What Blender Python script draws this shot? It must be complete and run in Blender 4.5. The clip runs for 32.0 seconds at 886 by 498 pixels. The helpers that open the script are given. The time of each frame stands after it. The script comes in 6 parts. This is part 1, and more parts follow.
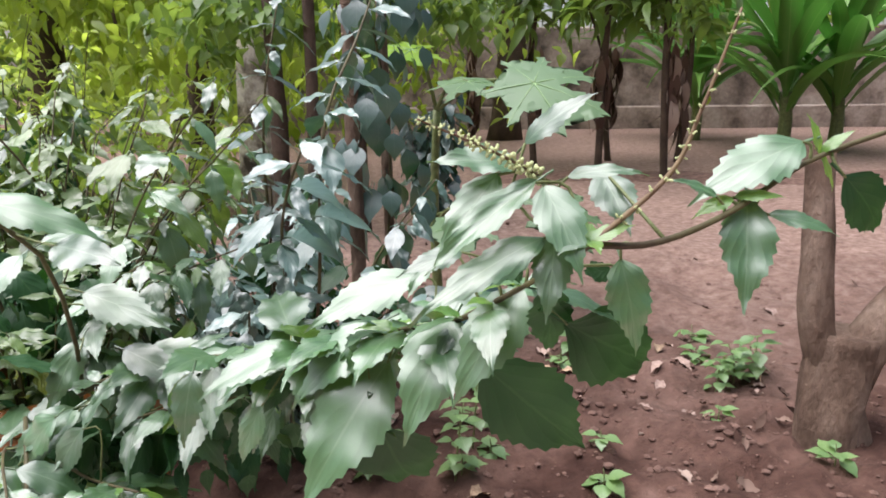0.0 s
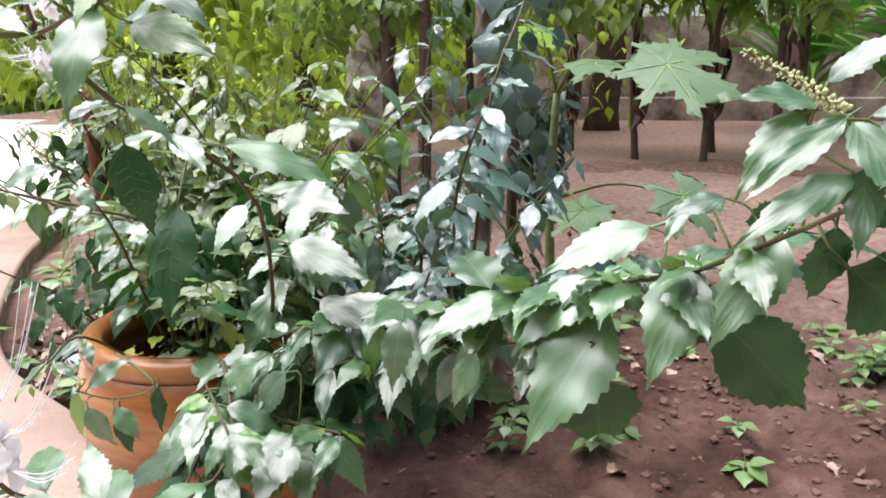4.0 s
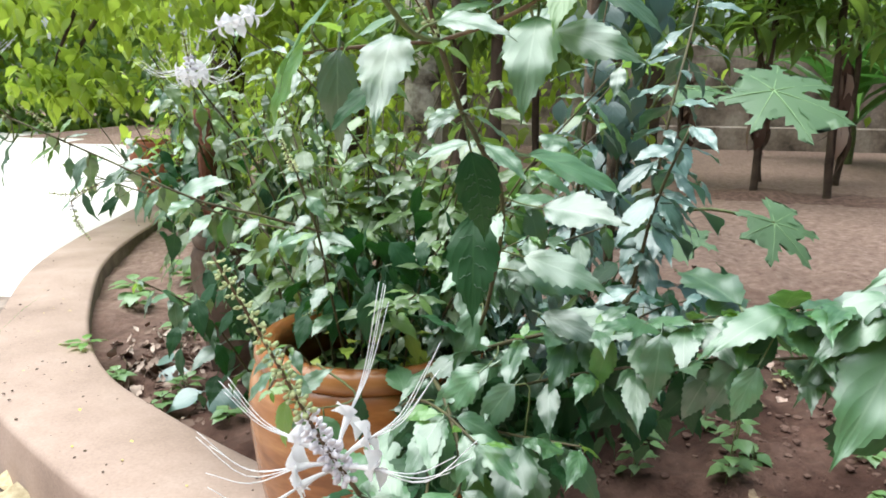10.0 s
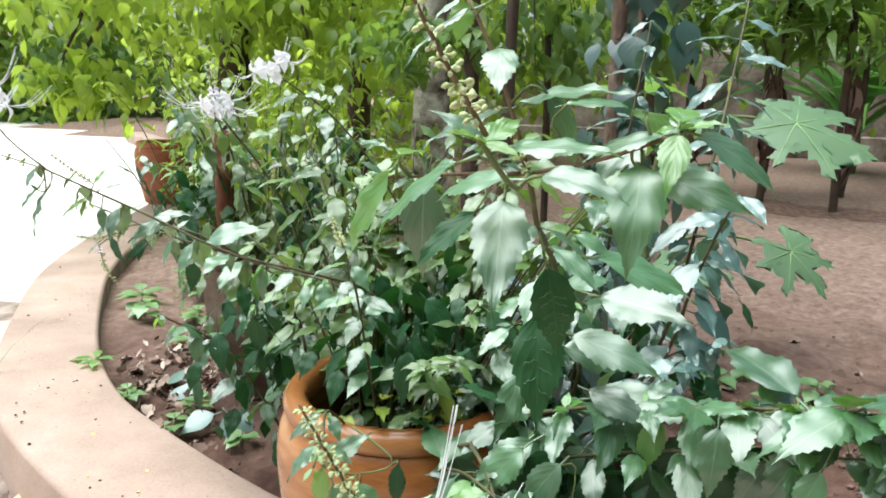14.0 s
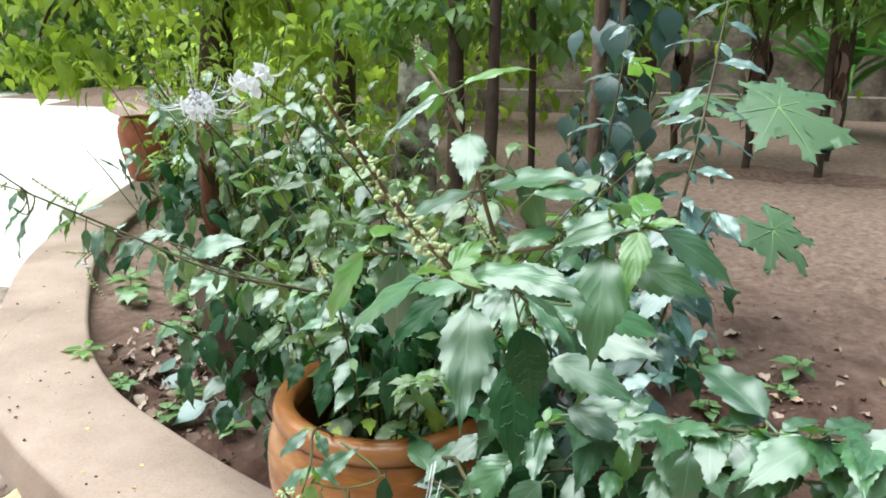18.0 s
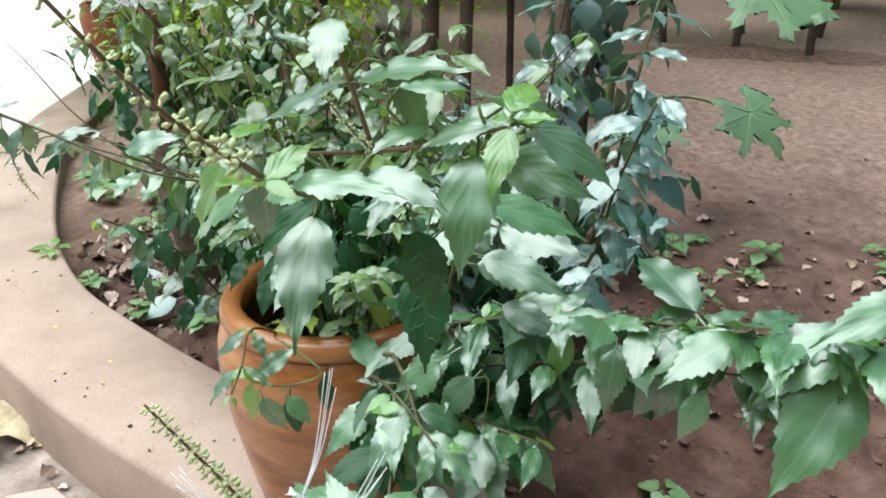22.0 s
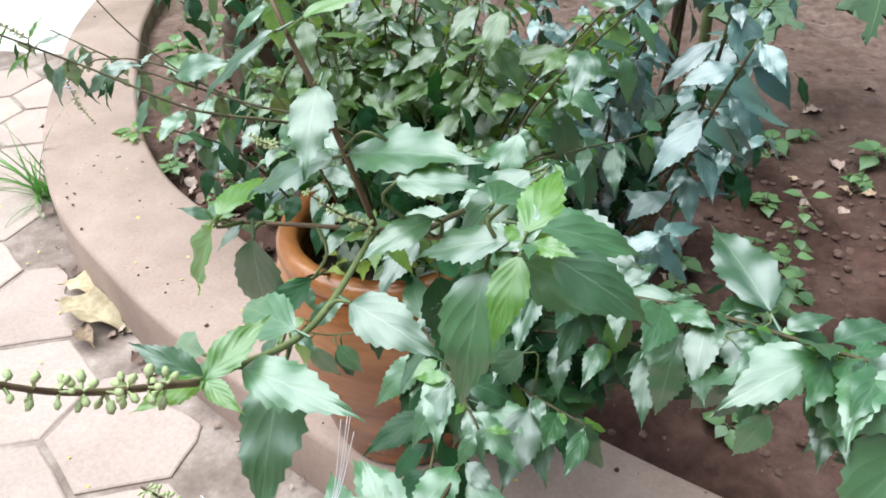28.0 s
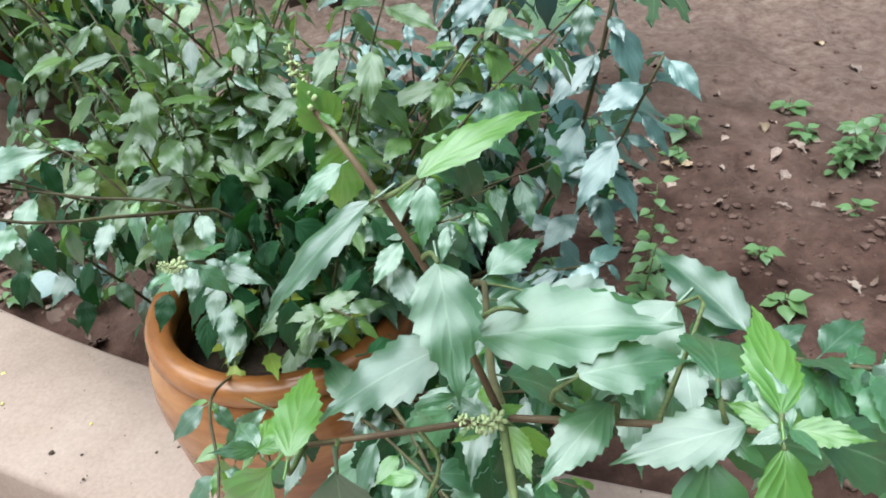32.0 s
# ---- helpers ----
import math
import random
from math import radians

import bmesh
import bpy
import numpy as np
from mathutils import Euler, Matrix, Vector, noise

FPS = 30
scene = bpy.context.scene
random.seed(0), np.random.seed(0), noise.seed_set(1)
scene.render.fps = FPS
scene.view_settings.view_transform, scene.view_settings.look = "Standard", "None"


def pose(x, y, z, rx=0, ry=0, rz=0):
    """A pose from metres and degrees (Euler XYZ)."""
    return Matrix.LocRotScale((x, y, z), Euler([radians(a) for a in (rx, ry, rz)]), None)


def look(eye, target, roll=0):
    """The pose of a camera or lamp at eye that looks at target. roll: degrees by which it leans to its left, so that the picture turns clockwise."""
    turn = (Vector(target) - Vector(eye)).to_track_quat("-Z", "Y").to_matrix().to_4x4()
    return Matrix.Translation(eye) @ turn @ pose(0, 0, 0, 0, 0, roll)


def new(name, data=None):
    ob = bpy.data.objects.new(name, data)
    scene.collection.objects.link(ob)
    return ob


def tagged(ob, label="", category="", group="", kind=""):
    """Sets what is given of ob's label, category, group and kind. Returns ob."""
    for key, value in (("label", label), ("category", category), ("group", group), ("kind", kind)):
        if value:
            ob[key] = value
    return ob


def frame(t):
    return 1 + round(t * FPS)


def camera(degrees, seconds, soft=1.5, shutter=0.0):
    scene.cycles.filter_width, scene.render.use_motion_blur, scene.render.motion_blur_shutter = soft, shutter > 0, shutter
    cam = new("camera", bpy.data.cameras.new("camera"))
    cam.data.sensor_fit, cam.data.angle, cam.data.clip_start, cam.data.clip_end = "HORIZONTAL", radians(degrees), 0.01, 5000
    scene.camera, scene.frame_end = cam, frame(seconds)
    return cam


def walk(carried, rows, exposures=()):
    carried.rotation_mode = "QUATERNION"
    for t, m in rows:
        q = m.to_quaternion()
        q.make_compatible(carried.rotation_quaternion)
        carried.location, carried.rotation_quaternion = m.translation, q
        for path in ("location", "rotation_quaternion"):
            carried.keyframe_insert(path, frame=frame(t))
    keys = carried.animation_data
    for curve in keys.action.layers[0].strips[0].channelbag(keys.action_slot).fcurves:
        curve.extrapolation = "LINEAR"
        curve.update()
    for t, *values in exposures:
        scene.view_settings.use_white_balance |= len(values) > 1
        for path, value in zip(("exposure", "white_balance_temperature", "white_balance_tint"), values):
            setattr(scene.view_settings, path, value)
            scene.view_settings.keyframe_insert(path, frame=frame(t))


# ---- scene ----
cam = camera(63.01, 32.0, soft=1.8)
PATH = [  # seconds, x, y, z, and the turn about x, y, z in degrees
    (0.0, 0.0131, -0.0124, 1.0084, 76.67, 0.45, 0.40),
    (0.5, 0.0019, -0.0174, 1.0075, 76.63, 0.57, 0.97),
    (1.0, -0.0084, -0.0229, 1.0058, 76.59, 0.45, 1.61),
    (1.5, -0.0205, -0.0316, 1.0029, 76.48, 0.49, 2.15),
    (2.0, -0.0333, -0.0375, 0.9963, 76.92, 0.34, 2.75),
    (2.5, -0.0452, -0.0360, 0.9962, 76.57, 1.29, 3.53),
    (4.5, -0.0993, -0.0382, 0.9786, 75.69, -0.25, 8.12),
    (5.0, -0.1230, -0.0414, 0.9693, 75.14, -0.36, 9.23),
    (5.5, -0.1407, -0.0478, 0.9632, 74.92, -0.80, 11.25),
    (6.0, -0.1590, -0.0508, 0.9602, 75.28, 0.18, 10.99),
    (6.5, -0.1821, -0.0545, 0.9534, 75.89, 0.12, 10.24),
    (7.0, -0.1967, -0.0548, 0.9561, 76.86, -0.25, 10.11),
    (7.5, -0.2098, -0.0573, 0.9577, 77.67, -0.10, 11.00),
    (8.0, -0.2213, -0.0611, 0.9605, 77.87, -0.12, 10.69),
    (8.5, -0.2324, -0.0647, 0.9644, 77.90, 0.25, 10.00),
    (9.0, -0.2472, -0.0683, 0.9690, 77.82, 0.43, 9.17),
    (9.5, -0.2613, -0.0695, 0.9724, 77.99, -0.40, 8.57),
    (10.0, -0.2683, -0.0698, 0.9768, 78.01, -0.61, 8.69),
    (10.5, -0.2769, -0.0703, 0.9827, 78.12, -0.91, 8.92),
    (11.0, -0.2826, -0.0658, 0.9898, 78.55, -1.38, 9.06),
    (11.5, -0.2870, -0.0575, 0.9964, 78.68, -1.59, 8.67),
    (12.0, -0.2900, -0.0542, 1.0022, 78.11, -1.53, 8.80),
    (12.5, -0.2951, -0.0548, 1.0122, 77.73, -1.60, 8.70),
    (13.0, -0.3021, -0.0550, 1.0217, 77.66, -1.90, 8.96),
    (13.5, -0.3094, -0.0532, 1.0323, 77.50, -1.66, 8.74),
    (14.0, -0.3180, -0.0512, 1.0438, 77.57, -1.70, 8.70),
    (14.5, -0.3275, -0.0482, 1.0483, 77.42, -1.55, 8.49),
    (15.0, -0.3342, -0.0451, 1.0520, 76.71, -1.70, 7.30),
    (15.5, -0.3278, -0.0396, 1.0694, 76.52, -1.36, 6.60),
    (17.5, -0.3133, -0.0457, 1.1032, 75.35, -0.40, 6.94),
    (18.0, -0.3114, -0.0479, 1.1048, 74.56, -0.94, 7.68),
    (18.5, -0.3116, -0.0445, 1.1052, 74.23, -1.27, 7.53),
    (19.0, -0.3102, -0.0462, 1.1108, 73.62, -1.52, 7.20),
    (19.5, -0.3093, -0.0446, 1.1117, 71.90, -1.49, 7.03),
    (20.0, -0.3050, -0.0410, 1.1156, 69.77, -0.80, 7.09),
    (20.5, -0.2960, -0.0342, 1.1121, 68.40, -0.66, 7.07),
    (21.0, -0.2868, -0.0267, 1.1082, 67.13, -0.73, 7.05),
    (21.5, -0.2742, -0.0194, 1.1047, 66.13, -0.48, 6.84),
    (22.0, -0.2578, -0.0118, 1.1033, 65.67, -0.09, 6.75),
    (22.5, -0.2451, -0.0078, 1.1021, 65.13, -0.07, 7.11),
    (23.0, -0.2310, 0.0002, 1.0964, 64.55, -0.26, 7.82),
    (23.5, -0.2103, 0.0124, 1.0923, 64.22, -0.19, 8.08),
    (24.0, -0.1960, 0.0242, 1.0914, 64.54, -0.49, 9.74),
    (24.5, -0.1896, 0.0474, 1.0943, 63.93, -0.43, 11.35),
    (26.5, -0.1846, 0.0892, 1.1254, 58.02, -0.49, 15.78),
    (27.0, -0.1935, 0.0873, 1.1499, 55.14, 0.78, 15.42),
    (27.5, -0.2150, 0.0885, 1.1558, 54.15, 1.73, 14.19),
    (28.0, -0.2402, 0.0843, 1.1698, 53.98, 2.11, 13.43),
    (28.5, -0.2592, 0.0721, 1.1893, 52.71, 2.69, 12.86),
    (29.0, -0.2796, 0.0663, 1.2185, 51.86, 3.38, 11.47),
    (29.5, -0.2962, 0.0699, 1.2385, 50.91, 3.47, 9.13),
    (30.0, -0.3133, 0.0927, 1.2340, 51.11, 3.13, 4.70),
    (30.5, -0.3369, 0.1118, 1.2154, 51.36, 1.70, 1.01),
    (31.0, -0.3497, 0.1230, 1.2078, 52.12, 1.20, -2.49),
    (31.5, -0.3493, 0.1472, 1.1815, 52.46, 1.44, -4.06),
    (32.0, -0.3550, 0.1675, 1.1775, 53.59, 2.28, -5.76),
]
walk(cam, [(t, pose(x, y, z, rx, ry, rz)) for t, x, y, z, rx, ry, rz in PATH], exposures=((0, 1.26, 6950, 23), (3, 1.30, 6950, 23), (6, 1.46, 7050, 22), (8, 1.28, 6850, 13), (12, 1.19, 6700, 6), (15, 1.35, 6750, 6), (18, 1.12, 6600, 2), (20, 1.04, 6600, 3), (23, 1.08, 6550, 6), (28, 1.03, 6350, 9), (30, 0.92, 6200, 3), (32, 1.05, 6250, 4)))

# ---------------------------------------------------------------- light
world = bpy.data.worlds.new("world")
world.use_nodes = True
scene.world = world
wn = world.node_tree
sky = wn.nodes.new("ShaderNodeTexSky")
sky.sky_type, sky.sun_disc = "NISHITA", False
sky.sun_elevation, sky.sun_rotation = radians(71), radians(-94)
sky.air_density, sky.dust_density, sky.ozone_density = 1.0, 2.5, 1.0
wn.links.new(sky.outputs["Color"], wn.nodes["Background"].inputs["Color"])
wn.nodes["Background"].inputs["Strength"].default_value = 0.062
sun = new("sun", bpy.data.lights.new("sun", "SUN"))
sun.data.energy, sun.data.angle, sun.data.color = 3.8, radians(72), (0.875, 0.955, 1.0)
sun.matrix_world = look((-3.0, -0.2, 8.8), (0, 0, 0))


# ---------------------------------------------------------------- materials
def material(name, rough=0.6, spec=0.5, metal=0.0):
    m = bpy.data.materials.new(name)
    m.use_nodes = True
    b = m.node_tree.nodes["Principled BSDF"]
    b.inputs["Roughness"].default_value = rough
    b.inputs["Specular IOR Level"].default_value = spec
    b.inputs["Metallic"].default_value = metal
    return m, m.node_tree.nodes, m.node_tree.links, b


def rgb(c):
    return (c[0], c[1], c[2], 1.0)


def ramp(nodes, stops):
    r = nodes.new("ShaderNodeValToRGB")
    while len(r.color_ramp.elements) < len(stops):
        r.color_ramp.elements.new(0.5)
    for e, (p, c) in zip(r.color_ramp.elements, stops):
        e.position, e.color = p, rgb(c)
    return r


def noise_tex(nodes, links, coord, scale, detail=4.0, rough=0.6):
    n = nodes.new("ShaderNodeTexNoise")
    n.inputs["Scale"].default_value, n.inputs["Detail"].default_value, n.inputs["Roughness"].default_value = scale, detail, rough
    links.new(coord, n.inputs["Vector"])
    return n


def mottled(name, stops, scale, fine, rough=0.8, bump=0.3, dist=0.004, spec=0.3, fine_mix=0.35, fine_cols=((0.35, 0.35, 0.35), (0.75, 0.75, 0.75)), tint=0.0, stretch=None):
    """A surface with large stains and fine grain, and relief of both."""
    m, nodes, links, b = material(name, rough, spec)
    co = nodes.new("ShaderNodeTexCoord").outputs["Object"]
    if stretch:
        mp = nodes.new("ShaderNodeMapping")
        mp.inputs["Scale"].default_value = stretch
        links.new(co, mp.inputs["Vector"])
        co = mp.outputs["Vector"]
    n1, n2 = noise_tex(nodes, links, co, scale), noise_tex(nodes, links, co, fine, 6.0, 0.7)
    r1 = ramp(nodes, stops)
    links.new(n1.outputs["Fac"], r1.inputs["Fac"])
    r2 = ramp(nodes, ((0.3, fine_cols[0]), (0.7, fine_cols[1])))
    links.new(n2.outputs["Fac"], r2.inputs["Fac"])
    mix = nodes.new("ShaderNodeMix")
    mix.data_type, mix.blend_type = "RGBA", "OVERLAY"
    mix.inputs["Factor"].default_value = fine_mix
    links.new(r1.outputs["Color"], mix.inputs["A"])
    links.new(r2.outputs["Color"], mix.inputs["B"])
    out = mix.outputs["Result"]
    if tint:
        info, hsv, ma = nodes.new("ShaderNodeObjectInfo"), nodes.new("ShaderNodeHueSaturation"), nodes.new("ShaderNodeMapRange")
        links.new(info.outputs["Random"], ma.inputs["Value"])
        ma.inputs["To Min"].default_value, ma.inputs["To Max"].default_value = 1 - tint, 1 + tint
        links.new(ma.outputs["Result"], hsv.inputs["Value"])
        links.new(out, hsv.inputs["Color"])
        out = hsv.outputs["Color"]
    links.new(out, b.inputs["Base Color"])
    bp = nodes.new("ShaderNodeBump")
    bp.inputs["Strength"].default_value, bp.inputs["Distance"].default_value = bump, dist
    links.new(n2.outputs["Fac"], bp.inputs["Height"])
    links.new(bp.outputs["Normal"], b.inputs["Normal"])
    return m


def leaf_material(name, dark, light, rib, rough=0.42, spec=0.5, through_col=(0.07, 0.30, 0.04), clear=0.13, veins=5.0, islands=False, relief=0.38, gloss=0.0):
    """Leaf skin with a pale rib and quilted side veins along the leaf's own map, some light going through."""
    m, nodes, links, b = material(name, rough, spec)
    b.inputs["Coat Weight"].default_value, b.inputs["Coat Roughness"].default_value, b.inputs["Coat IOR"].default_value = gloss, 0.38, 1.95
    info = nodes.new("ShaderNodeNewGeometry").outputs["Random Per Island"] if islands else nodes.new("ShaderNodeObjectInfo").outputs["Random"]
    uv = nodes.new("ShaderNodeUVMap")
    sep = nodes.new("ShaderNodeSeparateXYZ")
    links.new(uv.outputs["UV"], sep.inputs["Vector"])

    def op(kind, a, c=None):
        n = nodes.new("ShaderNodeMath")
        n.operation = kind
        for k, v in enumerate((a, c)):
            if v is None:
                continue
            if isinstance(v, (int, float)):
                n.inputs[k].default_value = v
            else:
                links.new(v, n.inputs[k])
        return n.outputs[0]
    side = op("ABSOLUTE", sep.outputs["Y"])
    along = op("SUBTRACT", op("MULTIPLY", sep.outputs["X"], veins), op("MULTIPLY", side, 2.6))
    wave = op("ABSOLUTE", op("SUBTRACT", op("FRACT", along), 0.5))          # 0 at the middle between two veins
    ribmask = op("LESS_THAN", side, 0.035)
    veinmask = op("GREATER_THAN", wave, 0.455)
    r = ramp(nodes, ((0.0, dark), (1.0, light)))
    n1 = noise_tex(nodes, links, nodes.new("ShaderNodeTexCoord").outputs["Object"], 30.0 if not islands else 9.0)
    links.new(op("ADD", op("MULTIPLY", info, 0.65), op("MULTIPLY", n1.outputs["Fac"], 0.35)), r.inputs["Fac"])
    mix = nodes.new("ShaderNodeMix")
    mix.data_type = "RGBA"
    links.new(op("MAXIMUM", op("MULTIPLY", ribmask, 0.38), op("MULTIPLY", veinmask, 0.08)), mix.inputs["Factor"])
    links.new(r.outputs["Color"], mix.inputs["A"])
    mix.inputs["B"].default_value = rgb(rib)
    links.new(mix.outputs["Result"], b.inputs["Base Color"])
    bp = nodes.new("ShaderNodeBump")
    bp.inputs["Strength"].default_value, bp.inputs["Distance"].default_value = relief, 0.0022
    links.new(op("SUBTRACT", op("MULTIPLY", n1.outputs["Fac"], 0.25), op("MULTIPLY", op("POWER", wave, 2.0), 1.6)), bp.inputs["Height"])
    links.new(bp.outputs["Normal"], b.inputs["Normal"])
    tr = nodes.new("ShaderNodeBsdfTranslucent")
    tr.inputs["Color"].default_value = rgb(through_col)
    ms = nodes.new("ShaderNodeMixShader")
    ms.inputs["Fac"].default_value = clear
    links.new(b.outputs["BSDF"], ms.inputs[1])
    links.new(tr.outputs["BSDF"], ms.inputs[2])
    links.new(ms.outputs["Shader"], nodes["Material Output"].inputs["Surface"])
    return m


M_LEAF = leaf_material("leaf_green", (0.006, 0.040, 0.013), (0.066, 0.190, 0.068), (0.18, 0.28, 0.16), rough=0.55, spec=0.4, gloss=0.95, clear=0.13, through_col=(0.20, 0.42, 0.05))
# darker leaf_green copy: shade on hanging and inner leaves put into its colour
M_LEAF_SHADED = leaf_material("leaf_shaded_dull", (0.006, 0.036, 0.011), (0.016, 0.072, 0.022), (0.045, 0.110, 0.040), rough=0.7, spec=0.2, gloss=0.14, clear=0.08)
M_LEAF_J = leaf_material("leaf_green_far", (0.005, 0.030, 0.006), (0.118, 0.225, 0.040), (0.16, 0.26, 0.12), rough=0.55, spec=0.4, gloss=0.65, islands=True, clear=0.20, through_col=(0.30, 0.48, 0.05))
M_YOUNG = leaf_material("leaf_young", (0.050, 0.18, 0.028), (0.11, 0.28, 0.040), (0.26, 0.38, 0.12), clear=0.34, through_col=(0.42, 0.66, 0.08), rough=0.4, gloss=0.7)
M_BLUE = leaf_material("leaf_bluegreen", (0.010, 0.045, 0.036), (0.105, 0.210, 0.175), (0.14, 0.22, 0.18), rough=0.55, spec=0.5, gloss=0.8, islands=True, clear=0.08)
M_BLUE_O = leaf_material("leaf_bluegreen_near", (0.010, 0.045, 0.036), (0.105, 0.210, 0.175), (0.14, 0.22, 0.18), rough=0.55, spec=0.5, gloss=0.95, clear=0.08)
M_VINE = leaf_material("leaf_vine", (0.016, 0.052, 0.046), (0.042, 0.100, 0.082), (0.08, 0.14, 0.11), rough=0.5, spec=0.5, gloss=0.55, islands=True)
M_PAPAYA = leaf_material("leaf_papaya", (0.14, 0.25, 0.13), (0.20, 0.32, 0.17), (0.35, 0.5, 0.25), veins=5, clear=0.3, islands=True)
M_TREE = leaf_material("leaf_tree", (0.022, 0.075, 0.012), (0.28, 0.40, 0.045), (0.28, 0.4, 0.1), clear=0.52, through_col=(0.52, 0.68, 0.09), islands=True, relief=0.2)
M_TREE_DARK = leaf_material("leaf_tree_dark", (0.012, 0.042, 0.012), (0.125, 0.235, 0.050), (0.12, 0.18, 0.07), clear=0.36, through_col=(0.34, 0.52, 0.08), islands=True, relief=0.2)
M_WEED = leaf_material("leaf_weed", (0.07, 0.16, 0.05), (0.17, 0.30, 0.10), (0.25, 0.35, 0.18), clear=0.2, through_col=(0.3, 0.5, 0.1), rough=0.5, gloss=0.5)
M_STRAP = leaf_material("leaf_strap", (0.05, 0.15, 0.03), (0.16, 0.32, 0.06), (0.3, 0.4, 0.15), clear=0.25, veins=0.2, islands=True, relief=0.2)
M_STEM = mottled("stem_brown_green", ((0.3, (0.045, 0.030, 0.018)), (0.7, (0.105, 0.10, 0.042))), 40, 400, 0.6, 0.2, 0.0006)
M_STEM_G = mottled("stem_green", ((0.3, (0.085, 0.10, 0.04)), (0.7, (0.16, 0.20, 0.075))), 40, 400, 0.5, 0.2, 0.0006)
M_SPIKE = mottled("spike_purple_brown", ((0.3, (0.10, 0.055, 0.035)), (0.7, (0.18, 0.13, 0.07))), 60, 500, 0.6, 0.2, 0.0005)
M_BUD = mottled("bud_green", ((0.3, (0.28, 0.36, 0.14)), (0.7, (0.50, 0.53, 0.30))), 80, 600, 0.6, 0.2, 0.0005)
M_BUDW = mottled("bud_lilac_white", ((0.3, (0.62, 0.58, 0.66)), (0.7, (0.80, 0.78, 0.82))), 80, 600, 0.5, 0.1, 0.0003)
M_PETAL = leaf_material("petal_white", (0.86, 0.85, 0.87), (0.93, 0.93, 0.93), (0.92, 0.92, 0.92), rough=0.5, spec=0.3, through_col=(0.9, 0.89, 0.92), clear=0.4, veins=0.1, relief=0.02)
M_CLAY = mottled("clay_glazed_brown", ((0.34, (0.13, 0.038, 0.009)), (0.52, (0.27, 0.100, 0.030)), (0.70, (0.42, 0.19, 0.07))), 9, 90, 0.26, 0.15, 0.0012, 0.5, stretch=(0.5, 0.5, 2.2))
M_CLAY_RED = mottled("clay_red", ((0.32, (0.26, 0.07, 0.035)), (0.7, (0.42, 0.15, 0.08))), 6, 70, 0.7, 0.3, 0.002)
M_KERB = mottled("cement_kerb", ((0.30, (0.235, 0.166, 0.132)), (0.52, (0.328, 0.236, 0.192)), (0.75, (0.400, 0.300, 0.250))), 3.0, 160, 0.85, 0.35, 0.0015, 0.3)
# inner kerb face: damp stain and shade both put into the colour
M_KERB_IN = mottled("cement_damp_stained_shaded", ((0.3, (0.075, 0.055, 0.04)), (0.7, (0.20, 0.155, 0.115))), 9.0, 90, 0.9, 0.5, 0.003)
M_PAVER = mottled("stone_paver", ((0.30, (0.345, 0.258, 0.218)), (0.55, (0.410, 0.322, 0.277)), (0.75, (0.460, 0.378, 0.332))), 4.0, 120, 0.75, 0.3, 0.0015, 0.35, tint=0.08)
M_JOINT = mottled("paver_joint", ((0.3, (0.13, 0.095, 0.078)), (0.5, (0.24, 0.185, 0.155)), (0.7, (0.40, 0.33, 0.285))), 11, 150, 0.95, 0.6, 0.004)
M_CLOD = mottled("soil_clod", ((0.3, (0.07, 0.036, 0.027)), (0.7, (0.19, 0.115, 0.09))), 30, 200, 0.95, 0.9, 0.004)
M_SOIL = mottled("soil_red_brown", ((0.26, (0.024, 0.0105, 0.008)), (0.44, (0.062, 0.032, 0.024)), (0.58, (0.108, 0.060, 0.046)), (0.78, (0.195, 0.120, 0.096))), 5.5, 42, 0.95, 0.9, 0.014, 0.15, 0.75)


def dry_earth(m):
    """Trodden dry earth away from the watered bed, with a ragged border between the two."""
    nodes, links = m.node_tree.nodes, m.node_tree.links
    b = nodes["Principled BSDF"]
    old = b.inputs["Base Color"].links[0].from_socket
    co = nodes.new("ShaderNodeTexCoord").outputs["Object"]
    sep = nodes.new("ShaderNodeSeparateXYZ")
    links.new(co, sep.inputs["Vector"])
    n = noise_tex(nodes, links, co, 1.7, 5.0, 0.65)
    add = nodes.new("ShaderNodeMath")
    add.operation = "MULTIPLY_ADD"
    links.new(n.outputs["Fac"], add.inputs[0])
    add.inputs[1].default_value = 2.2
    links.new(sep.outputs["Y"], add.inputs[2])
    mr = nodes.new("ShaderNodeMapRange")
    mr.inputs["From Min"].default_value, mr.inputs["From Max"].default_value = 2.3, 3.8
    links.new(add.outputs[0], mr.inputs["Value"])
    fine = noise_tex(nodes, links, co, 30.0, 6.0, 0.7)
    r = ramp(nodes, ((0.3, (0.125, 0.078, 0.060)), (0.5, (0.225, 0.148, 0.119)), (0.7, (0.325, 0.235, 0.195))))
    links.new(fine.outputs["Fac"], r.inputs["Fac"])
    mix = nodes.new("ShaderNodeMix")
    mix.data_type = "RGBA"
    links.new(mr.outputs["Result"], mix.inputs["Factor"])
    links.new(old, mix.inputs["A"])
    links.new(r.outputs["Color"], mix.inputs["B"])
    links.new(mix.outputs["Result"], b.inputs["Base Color"])


